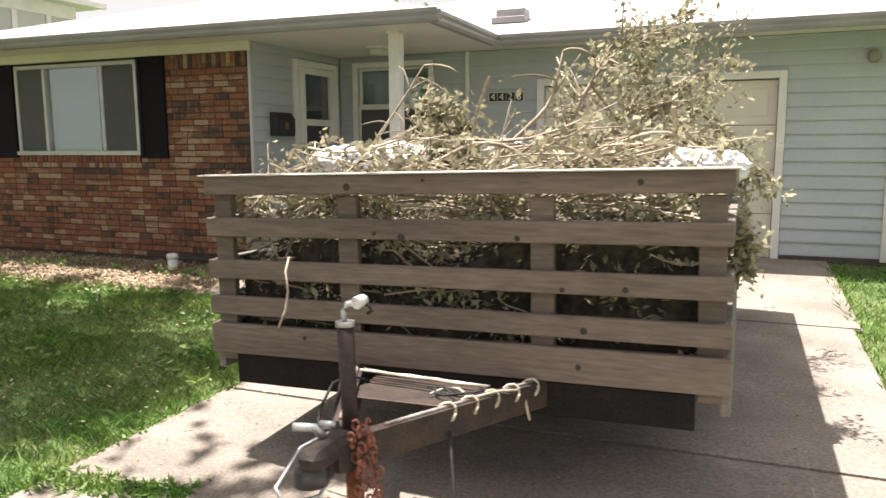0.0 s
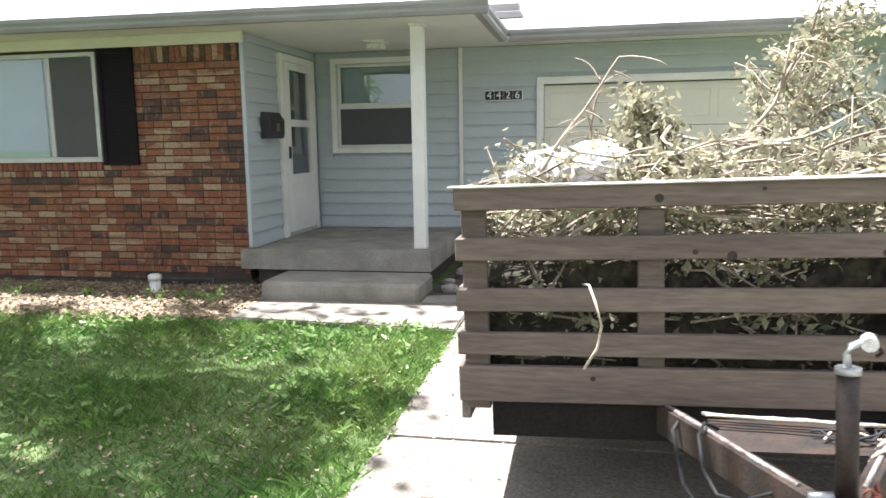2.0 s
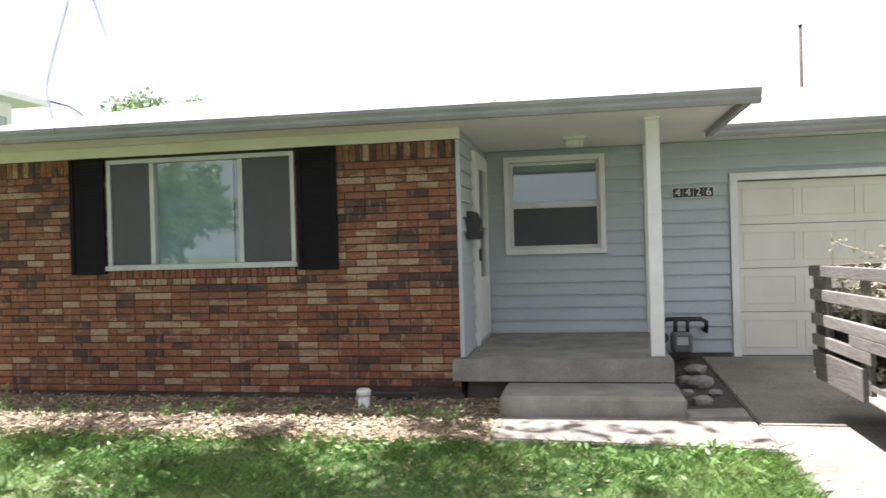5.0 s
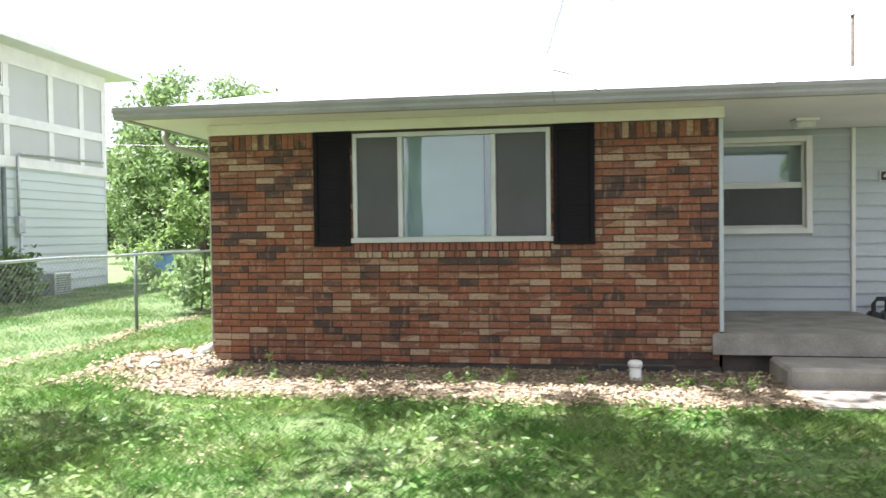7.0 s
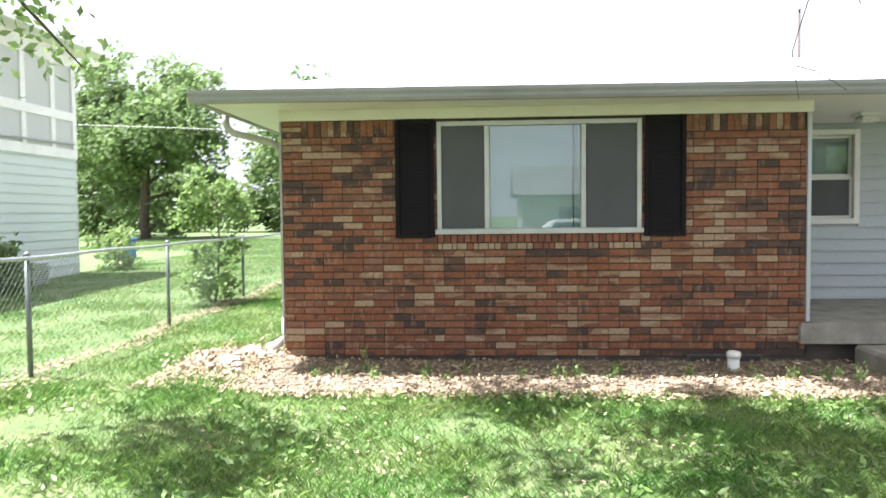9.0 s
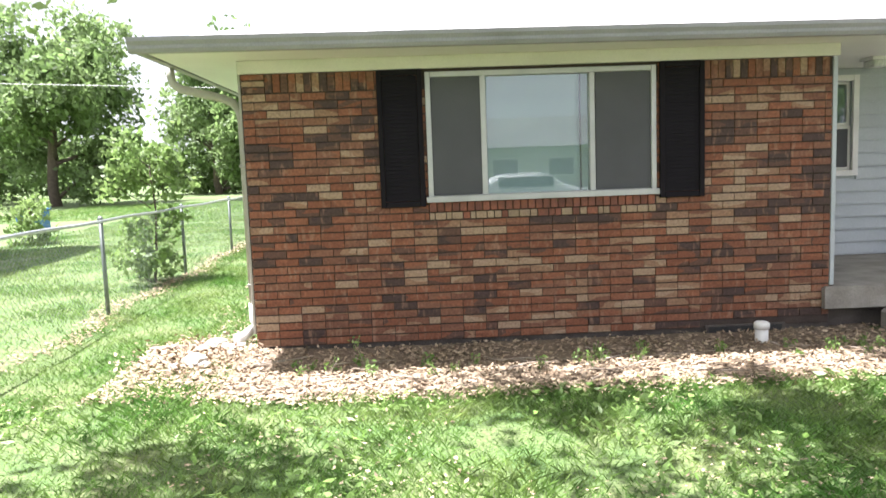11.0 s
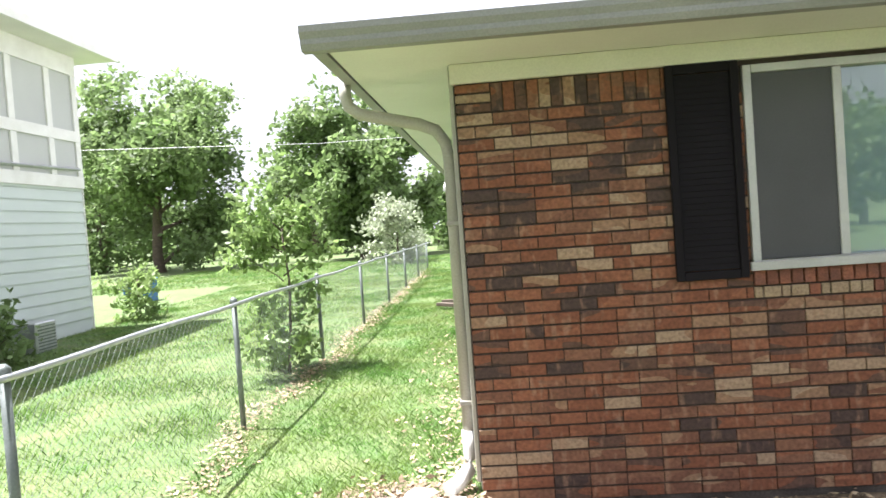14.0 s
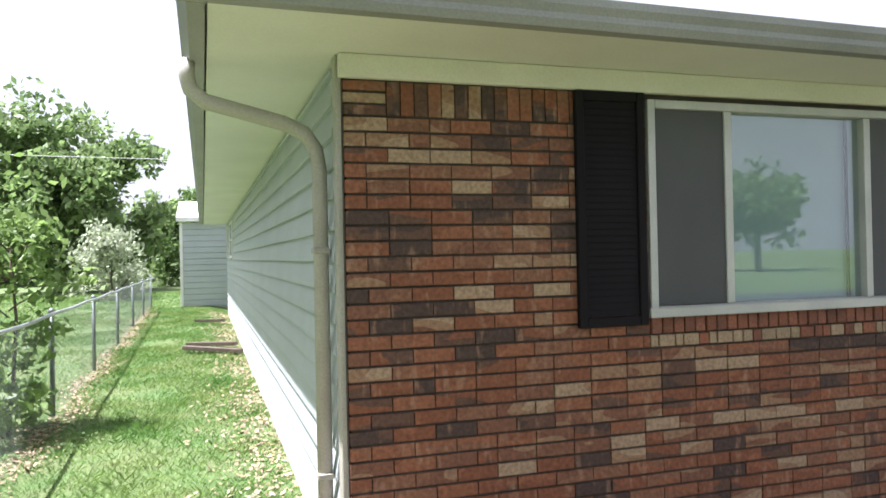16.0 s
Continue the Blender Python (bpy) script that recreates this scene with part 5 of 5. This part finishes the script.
def yard_tree():
    """The tree behind the walk, whose crown leans over the lawn and dapples it."""
    r = random.Random(5)
    t = empty("yard_tree", pose(0, 0, 0), "tall leafy tree leaning over the front lawn", "tree")
    root = Vector((0.2, -9.8, ground_z(0.2, -9.8) - 0.05))
    trunk = [root, Vector((0.25, -9.6, 1.6)), Vector((0.4, -9.0, 3.4)), Vector((0.6, -8.0, 5.2)), Vector((0.8, -6.6, 6.6)), Vector((0.9, -5.0, 7.6))]
    lines, clumps = [(trunk, 0.24, 0.08)], []
    for i in range(40):
        a, u = r.uniform(0, 2 * math.pi), r.random() ** 0.5
        c = Vector((1.2 + 5.6 * u * math.cos(a), -4.4 + 3.1 * u * math.sin(a), 7.2 + r.uniform(-1.2, 1.6) * (1 - 0.5 * u)))
        if ((c.x + 0.34 * c.z - 2.0) / 1.5) ** 2 + ((c.y - 0.06 * c.z + 2.4) / 1.1) ** 2 < 1 and r.random() < 0.5:
            continue
        if 5.2 < c.x + 0.36 * c.z < 7.6 and (c.y - 0.06 * c.z > -3.0 or r.random() < 0.6):
            continue
        if i % 5 == 0:
            c = Vector(((1.45, 3.1)[i % 2] + r.gauss(0, 0.4), -2.2 + r.gauss(0, 0.35), 7.4 + r.gauss(0, 0.3)))
        b = trunk[r.randint(2, 5)]
        mid = b.lerp(c, 0.5) + Vector((r.gauss(0, 0.3), r.gauss(0, 0.3), 0.4))
        lines.append(([b, b.lerp(mid, 0.5), mid, mid.lerp(c, 0.5), c], 0.05, 0.012))
        clumps += [c + Vector((r.gauss(0, 0.42), r.gauss(0, 0.42), r.gauss(0, 0.3))) for _ in range(4)] + [mid.lerp(c, 0.6)]
    twig = [Vector((0.2, -6.4, 5.6)), Vector((-0.1, -5.7, 4.2)), Vector((-0.1, -5.0, 3.0)), Vector((0.1, -4.6, 2.45)), Vector((0.35, -4.4, 2.1))]
    lines.append((twig, 0.03, 0.004))
    for line in (((3.2, -3.9, 6.8), (3.6, -3.7, 4.8), (3.85, -3.55, 3.4), (3.88, -3.55, 2.77), (3.76, -3.56, 2.40), (3.72, -3.56, 2.26), (3.76, -3.55, 2.02)),
                 ((3.745, -3.56, 2.19), (3.85, -3.56, 2.16), (4.0, -3.56, 2.06)),
                 ((3.85, -3.55, 3.4), (3.98, -3.55, 2.75), (4.07, -3.55, 2.5))):
        lines.append(([Vector(q) for q in line], 0.005, 0.002))
    part("trunk", joined_tubes("trunk", lines, 7), M_BARK, t, "", "stuff")
    rng = np.random.default_rng(9)
    cl = np.array([c[:] for c in clumps])
    n = 15000
    idx = rng.integers(0, len(cl), n)
    d = rng.normal(size=(n, 3))
    c = cl[idx] + d * 0.30 * rng.uniform(0.5, 1.4, (len(cl), 1))[idx]
    part("crown", leaf_mesh("crown", c, 0.10, 0.4, 9), M_LEAF, t, "", "stuff")
    low = [p + (q - p) * r.random() + Vector((r.gauss(0, 0.12), r.gauss(0, 0.12), r.gauss(0, 0.10))) for p, q in zip(twig[2:], twig[3:]) for _ in range(170)]
    part("hanging_leaves", leaf_mesh("hanging_leaves", np.array([p[:] for p in low]), 0.026, 0.3, 10), M_LEAF2, t, "bright hanging leaves", "stuff")


yard_tree()
tree("sapling", (-2.3, 4.1, 0), 2.9, 0.8, 8, 2900, 0.05, "young bright green sapling growing against the fence", M_LEAF2, 0.022, 0.05)
for i, (x, y, h, rd, n) in enumerate(((-17.0, 33, 12.0, 5.9, 26000), (-6.4, 33, 9.6, 4.6, 24000), (-1.2, 39, 6.0, 3.4, 9000), (-24, 40, 9, 5.0, 10000), (4.5, 44, 7, 4, 6000), (-31, 47, 10, 6, 9000), (-12.0, 46, 6.5, 5.0, 11000))):
    tree("shade_tree", (x, y, 0), h, rd, 40 + i, n, 0.17, "large dense green tree behind the back yards", trunk=0.3, low=0.08)
for i in range(15):
    hx = -46 + 4.2 * i
    tree("hedge_shrub", (hx, 50 + 3 * noise.noise((hx, 1, 0)), 0), 4.4 + 1.2 * noise.noise((hx, 7, 0)), 3.6, 140 + i, 3000, 0.2, "dense green shrub at the far end of the yards", trunk=0.08, low=0.0, category="shrub")
tree("pale_shrub", (-3.6, 24.5, 0), 3.4, 1.7, 60, 3500, 0.09, "pale flowering shrub behind the fence", mat("pale_leaf", (0.30, 0.36, 0.20), (0.45, 0.48, 0.36), 2, 0.6, rnd=-0.3, through_light=0.3), 0.05, 0.1, "shrub")
tree("yard_bush", (-7.2, 10.6, 0), 1.7, 0.72, 61, 1300, 0.06, "light green bush beside the neighbour's drive", M_LEAF2, 0.03, 0.1, "shrub")
for bx, by, bh in ((-7.1, 3.4, 1.5), (-7.3, 5.5, 1.3)):
    tree("wall_bush", (bx, by, 0), bh, 0.75, int(by * 10), 900, 0.07, "dark green bush against the neighbour's wall", None, 0.03, 0.1, "shrub")
tree("wall_bush", (-7.0, 5.4, 0), 1.4, 0.7, 62, 900, 0.07, "dark green bush against the neighbour's wall", None, 0.03, 0.1, "shrub")
tree("tall_tree_right", (24, 26, 0), 10, 5.5, 63, 9000, 0.17, "green tree far behind the garage", trunk=0.3, low=0.2)
bin_ob = empty("blue_bin", pose(-9.25, 14.8, 0), "blue plastic bin behind the bush", "bin")
part("body", box(-0.35, 0.35, -0.3, 0.3, 0, 0.75, 0.05), M_BLUE, bin_ob)
part("lid", box(-0.38, 0.38, -0.33, 0.33, 0.751, 0.80, 0.015), M_BLUE, bin_ob)
drive_far = slab("gravel_drive", [(-12.5, 14.0), (-8.3, 14.2), (-7.5, 17.6), (-8.9, 18.2)], 0.012, 0.04, M_CONC, "pale gravel parking strip behind the neighbour's house")
wire = part("power_line", tube([(-30, 15, 5.6), (-15, 17, 4.75), (-5, 18.5, 4.4), (0, 19.3, 4.45), (8, 20.6, 4.8)], 0.010, 5), M_ALU, label="pale overhead power line across the yards", kind="structure")
# ---- loose cover on the ground ----
def on_lawn(x, y):
    """Whether bare lawn lies at a place."""
    if x > 7.71 - (max(0, -6.4 - y) * 0.45) and x < 11.35 and y < 2.1:
        return False
    if y > -1.5 and 5.6 < x < 7.74:
        return False
    if -0.02 < x < 7.7 and y > -1.42 or x > 7.6 and y > 1.98:
        return False
    return True


def grass(name, x0, x1, y0, y1, count, h, w, seed, keep=None):
    rng = np.random.default_rng(seed)
    p = np.stack([rng.uniform(x0, x1, count), rng.uniform(y0, y1, count)], 1)
    ok = np.array([on_lawn(x, y) and rng.random() < 0.78 + 0.6 * noise.noise((x * 0.9, y * 0.9, 5)) for x, y in p])
    p = p[ok]
    n = len(p)
    z = np.array([ground_z(x, y) for x, y in p]) - 0.02
    tall = np.array([1 + 0.6 * noise.noise((x * 1.3, y * 1.3, 0)) for x, y in p]) * h * rng.uniform(0.5, 1.4, n)
    a = rng.uniform(0, 2 * math.pi, n)
    side = np.stack([np.cos(a), np.sin(a), np.zeros(n)], 1) * (w * rng.uniform(0.6, 1.5, n))[:, None]
    base = np.column_stack([p, z])
    lean = np.stack([rng.normal(0, 0.55, n) * tall, rng.normal(0, 0.55, n) * tall, tall], 1)
    v = np.stack([base - side, base + side, base + lean * 0.6 + side * 0.6, base + lean * np.array([1.25, 1.25, 1])], 1).reshape(-1, 3)
    me = bpy.data.meshes.new(name)
    me.vertices.add(4 * n), me.loops.add(4 * n), me.polygons.add(n)
    me.vertices.foreach_set("co", v.ravel())
    me.loops.foreach_set("vertex_index", np.arange(4 * n))
    me.polygons.foreach_set("loop_start", np.arange(0, 4 * n, 4))
    me.update(calc_edges=True)
    ob = part("lawn_grass", me, M_BLADE, label="uneven green lawn grass with dry patches", kind="stuff")
    return tagged(ob, category="grass")


grass("front_grass", -2.0, 7.75, -7.2, -1.3, 220000, 0.055, 0.0032, 1)
grass("side_grass", -2.0, 0.0, -1.4, 19.0, 120000, 0.05, 0.003, 2)
grass("neighbour_grass", -7.7, -2.1, -5.0, 18.0, 170000, 0.05, 0.0038, 3)
grass("back_grass", -14.0, -1.0, 18.0, 30.0, 60000, 0.07, 0.009, 5)
grass("far_right_grass", 11.15, 14.0, -5.0, 2.0, 20000, 0.06, 0.006, 4)


def scatter(name, count, spot, size, seed, material, label, category, flat=0.25, aspect=0.5):
    rng = random.Random(seed)
    pts = [spot(rng) for _ in range(count)]
    ob = part(name, leaf_mesh(name, np.array([p for p in pts if p]), size, 0.6, seed, aspect, flat), material, label=label, kind="stuff")
    return tagged(ob, category=category)


def bed_spot(r):
    x, y = r.uniform(-0.9, 5.75), r.uniform(-1.5, 0.0) - abs(r.gauss(0, 0.09))
    if x < 0 and y > 0.3:
        return None
    if y > -0.75 and r.random() < 0.55 and x > 0.1:
        return None
    return (x, y, ground_z(x, y) + 0.012 + abs(r.gauss(0, 0.012)))


def lawn_spot(r):
    x, y = r.uniform(-1.8, 7.6), r.uniform(-6.8, -1.4)
    if noise.noise((x * 1.1, y * 1.1, 9)) < 0.05:
        return None
    return (x, y, ground_z(x, y) + 0.012 + abs(r.gauss(0, 0.012)))


def fence_spot(r):
    y = r.uniform(-5, 19)
    x = -2.0 + 0.25 * noise.noise((y * 0.7, 0, 0)) + r.gauss(0, 0.10)
    return (x, y, ground_z(x, y) + 0.012 + abs(r.gauss(0, 0.008)))


def side_spot(r):
    x, y = -abs(r.gauss(0, 0.28)) - 0.02, r.uniform(0.2, 17)
    return (x, y, ground_z(x, y) + 0.006 + abs(r.gauss(0, 0.012)))


def corner_spot(r):
    x, y = -0.45 + r.gauss(0, 0.22), -0.35 + r.gauss(0, 0.3)
    return (x, y, ground_z(x, y) + 0.01 + abs(r.gauss(0, 0.03)))


scatter("leaf_litter", 22000, bed_spot, 0.02, 1, M_LITTER, "dry tan leaf litter over the bed", "leaf litter")
scatter("leaf_litter", 1700, corner_spot, 0.022, 11, M_LITTER, "heaped dry leaves at the brick corner", "leaf litter", 0.5)
scatter("leaf_litter", 6500, lawn_spot, 0.015, 2, M_LITTER, "dry leaf scraps in the lawn", "leaf litter")
scatter("leaf_litter", 6000, fence_spot, 0.02, 3, M_LITTER, "dry leaves along the fence foot", "leaf litter")
scatter("leaf_litter", 3500, side_spot, 0.024, 4, M_LITTER, "dry leaves along the side foundation", "leaf litter")
scatter("driveway_scraps", 1500, lambda r: (lambda x, y: (x, y, ground_z(x, y) + 0.016))(7.7 + 3.4 * r.random() ** 1.6, r.uniform(-7.5, 1.8)), 0.011, 6, M_LITTER, "dry leaf scraps on the concrete", "leaf litter")
grass_tufts = scatter("joint_weeds", 500, lambda r: (lambda y: (7.71 + r.gauss(0, 0.03), y, ground_z(7.7, y) + 0.02))(r.uniform(-6.2, -1.65)), 0.022, 7, M_BLADE, "grass tufts growing over the driveway edge", "weeds", 1.0, 0.25)
scatter("joint_weeds", 900, lambda r: (lambda x: (x, -4.95 + 0.12 * (x - 7.7) + r.gauss(0, 0.05), ground_z(x, -4.9) + 0.02))(7.7 + 0.75 * r.random()), 0.024, 17, M_BLADE, "grass tufts growing in a break of the driveway", "weeds", 1.0, 0.25)
M_WEED = mat("weed_leaf", (0.14, 0.25, 0.045), (0.20, 0.30, 0.085), 2, 0.5, rnd=-0.3, through_light=0.3)
scatter("lawn_weeds", 9000, lambda r: (lambda x, y: (x, y, ground_z(x, y) + 0.02 + abs(r.gauss(0, 0.02))) if on_lawn(x, y) and noise.noise((x * 0.8, y * 0.8, 2)) > 0.0 else None)(r.uniform(-1.9, 7.6), r.uniform(-6.9, -1.45)), 0.032, 5, M_WEED, "broad light green weed leaves in the lawn", "weeds", 0.6, 0.4)


def weed(x, y, h, seed):
    r = random.Random(seed)
    z = ground_z(x, y) - 0.01
    w = empty("weed", pose(x, y, z), "small pale weed standing in the bed", "weed", "weeds in the bed")
    stems, lv = [], []
    for i in range(3):
        e = Vector((r.gauss(0, 0.3), r.gauss(0, 0.3), 1)).normalized() * h * r.uniform(0.6, 1.1)
        stems.append(([Vector((0, 0, 0)), e * 0.5 + Vector((r.gauss(0, 0.01), 0, 0)), e], 0.003, 0.0015))
        lv += [e * r.uniform(0.3, 1.05) + Vector((r.gauss(0, 0.02), r.gauss(0, 0.02), r.gauss(0, 0.015))) for _ in range(9)]
    part("stem", joined_tubes("stem", stems, 4), M_TWIG, w)
    part("foliage", leaf_mesh("foliage", np.array([v[:] for v in lv]), 0.018, 0.4, seed), M_WEED, w, "", "stuff")


for i in range(34):
    rr = random.Random(100 + i)
    weed(rr.uniform(0.3, 5.4), -0.78 + rr.gauss(0, 0.12), rr.uniform(0.07, 0.16), i)
weed(1.02, -0.72, 0.3, 50)
weed(5.35, -0.9, 0.2, 51)


def stick(x, y, ang, ln, seed, z=0.02):
    r = random.Random(seed)
    pts = [Vector((x, y, z + ground_z(x, y))) + Vector((math.cos(ang), math.sin(ang), 0)) * ln * (j / 4 - 0.5) + Vector((r.gauss(0, 0.01), r.gauss(0, 0.01), abs(r.gauss(0, 0.012)))) for j in range(5)]
    o = part("dry_stick", joined_tubes("dry_stick", [(pts, 0.008, 0.004)], 6), M_TWIG, label="thin dry stick lying on the leaf litter")
    tagged(o, category="stick", group="sticks in the bed")


for i in range(26):
    rr = random.Random(300 + i)
    stick(rr.uniform(0.1, 5.2), rr.uniform(-1.3, -0.55), rr.gauss(0, 0.5), rr.uniform(0.2, 0.7), i)
bm = box(-0.95, -0.35, -0.12, -0.02, 0.0, 0.035, 0.006)
o = part("loose_board", bm, M_WOOD, label="weathered board lying at the bed edge")
o.matrix_basis = pose(0.0, 0.1, 0.0, 0, 0, 4)
tagged(o, category="board")


def stepping_board(y, ln, tilt):
    o = part("old_board", box(-0.12, 0.12, -ln / 2, ln / 2, 0, 0.06, 0.005), M_BARK, label="dark old board lying by the side wall")
    o.matrix_basis = pose(-0.5, y, ground_z(-0.5, y) + 0.03, tilt, 4, 70)
    tagged(o, category="board", group="boards by the side wall")


for y, ln, tilt in ((8.9, 0.9, 4), (9.6, 0.8, 0), (13.9, 0.6, 0)):
    stepping_board(y, ln, tilt)


# ---- house and car across the street ----
def house_opposite():
    h = empty("house_opposite", pose(11, -36, ground_z(0, -16)), "single-storey grey house across the street", "house")
    part("wall", box(-7, 7, -8, 0, 0, 2.7), M_NEIGH2, h)
    rv = [(-7.5, -8.5, 2.7), (7.5, -8.5, 2.7), (7.5, 0.6, 2.7), (-7.5, 0.6, 2.7), (-7.5, -4, 4.6), (7.5, -4, 4.6)]
    part("roof", raw_mesh("roof", rv, [(3, 2, 5, 4), (1, 0, 4, 5), (0, 3, 4), (2, 1, 5), (0, 1, 2, 3)]), mat("grey_shingle", (0.16, 0.155, 0.15), (0.11, 0.108, 0.105), 2, 0.9, bump=0.3), h)
    part("garage_door", box(2.5, 5.3, 0.001, 0.05, 0.05, 2.15, 0.01), M_WHITE, h)
    for x in (-5, -1.8):
        win = part("window", box(x, x + 1.6, 0.001, 0.06, 1.0, 2.1, 0.01), M_WHITE, h)
        part("pane", box(x + 0.08, x + 1.52, 0.061, 0.065, 1.08, 2.02), M_SCREEN, win)


house_opposite()


def parked_car():
    c = empty("parked_car", pose(5.2, -18.4, ground_z(0, -16) + 0.02), "white sedan parked along the street", "car")
    paint = mat("white_car_paint", (0.75, 0.75, 0.74), None, 3, 0.25)
    prof = [(-2.2, 0.35), (-2.25, 0.75), (-1.5, 0.9), (-0.9, 1.38), (0.6, 1.42), (1.35, 0.98), (2.1, 0.85), (2.2, 0.4)]
    bm = bmesh.new()
    a, b = [bm.verts.new((x, -0.85, z)) for x, z in prof], [bm.verts.new((x, 0.85, z)) for x, z in prof]
    for i in range(len(prof)):
        j = (i + 1) % len(prof)
        bm.faces.new((a[i], a[j], b[j], b[i]))
    bm.faces.new(a[::-1]), bm.faces.new(b)
    bmesh.ops.recalc_face_normals(bm, faces=bm.faces[:])
    bmesh.ops.bevel(bm, geom=bm.edges[:], offset=0.07, segments=2, affect="EDGES")
    part("body", bm, paint, c)
    part("side_window", box(-0.95, 0.85, 0.851, 0.86, 0.98, 1.3, 0.003), M_BLACK, c)
    for x in (-1.4, 1.4):
        for y in (-0.8, 0.8):
            w = part("wheel", tube([(x, y - 0.1, 0.32), (x, y + 0.1, 0.32)], 0.32, 20), M_RUBBER, c)
            part("rim", tube([(x, y + 0.101, 0.32), (x, y + 0.11, 0.32)], 0.19, 16), M_GALV, w)


parked_car()
for i, x in enumerate((-24, -13, 24, 33, 42)):
    tree("street_tree", (x, -46 - (i % 2) * 4, -0.5), 10, 5, 80 + i, 5000, 0.3, "leafy tree behind the house across the street", trunk=0.3, low=0.25)
# ---- bricks, last ----
def brick_wall():
    course, head = 0.0727, 2.232
    r = random.Random(2)
    placed, sill, header = [], [], []
    z = head
    row = 0
    while z > -0.02:
        z0 = z - course
        x = 0.0 if row % 2 == 0 else -0.104
        while x < (BX - 0.02 if z > 0.06 else 3.9):
            ln = 0.208
            if r.random() < 0.06:
                ln = 0.104
            a, b = max(x, 0.0), min(x + ln, BX - 0.02)
            x += ln
            for p, q in (((a, b),) if z0 > WIN[3] + 0.01 or z0 + course < WIN[2] - 0.175 else ((a, min(b, WIN[0] - 0.0)), (max(a, WIN[1]), b))):
                if q - p > 0.04:
                    placed.append((p, q, z0, z0 + course))
        z = z0
        row += 1
    placed += [(0.0, 0.205, head + 0.0567 * i, head + 0.0567 * (i + 1)) for i in range(3)]
    x = 0.205
    while x < BX - 0.06:
        if not (WIN[0] < x + 0.04 < WIN[1]):
            placed.append((x, x + 0.068, head, 2.402))
        x += 0.068
    x = WIN[0]
    while x < WIN[1] - 0.03:
        sill.append((x, min(x + 0.068, WIN[1]), WIN[2] - 0.109, WIN[2] - 0.02))
        x += 0.068
    x = WIN[0]
    while x < WIN[1] - 0.03:
        ln = r.choice((0.05, 0.058, 0.066, 0.1))
        header.append((x, min(x + ln, WIN[1]), WIN[2] - 0.181, WIN[2] - 0.109))
        x += ln
    verts, faces = [], []
    cache, count = {}, 0
    j, d = 0.0065, 0.09
    for a, b, z0, z1 in sorted(placed, key=lambda q: q[0]):
        w, h = b - a, z1 - z0
        out = r.uniform(-0.0035, 0.003)
        hx, hz, c = w / 2 - 0.0026, h / 2 - j * 0.9, 0.0022
        loc = [(-hx, d, -hz), (hx, d, -hz), (hx, d, hz), (-hx, d, hz), (-hx, c, -hz), (hx, c, -hz), (hx, c, hz), (-hx, c, hz), (-hx + c, 0, -hz + c), (hx - c, 0, -hz + c), (hx - c, 0, hz - c), (-hx + c, 0, hz - c)]
        fs = [(8, 9, 10, 11), (4, 5, 9, 8), (5, 6, 10, 9), (6, 7, 11, 10), (7, 4, 8, 11), (0, 1, 5, 4), (1, 2, 6, 5), (2, 3, 7, 6), (3, 0, 4, 7)]
        cx, cz = (a + b) / 2, (z0 + z1) / 2
        if a < 1.7 and count < 300:
            key = (round(w, 3), round(h, 3))
            if key not in cache:
                cache[key] = raw_mesh("brick", loc, fs)
            o = part("brick", cache[key], M_BRICK_ONE, wall_front)
            o.matrix_basis = pose(cx, out, cz, r.gauss(0, 0.3), r.gauss(0, 0.25), r.gauss(0, 0.25))
            count += 1
        else:
            base = len(verts)
            verts += [(cx + x_, out + y_, cz + z_) for x_, y_, z_ in loc]
            faces += [tuple(base + i for i in f) for f in fs]
    for i, (a, b, z0, z1) in enumerate(sill):
        part("sill_brick", box(a + 0.004, b - 0.004, -0.012 + r.uniform(-0.003, 0.003), 0.09, z0 + 0.004, z1, 0.004), M_REDBRICK, wall_front)
    for i, (a, b, z0, z1) in enumerate(header):
        part("header_brick", box(a + 0.004, b - 0.004, -0.004 + r.uniform(-0.003, 0.003), 0.09, z0 + 0.006, z1 - 0.006, 0.003), (M_BUFF, M_REDBRICK, M_BUFF, M_BUFF, M_REDBRICK)[r.randrange(5)], wall_front)
    part("brickwork", raw_mesh("brickwork", verts, faces), M_BRICK_ALL, wall_front, "mixed red, brown and buff bricks", "stuff")


brick_wall()
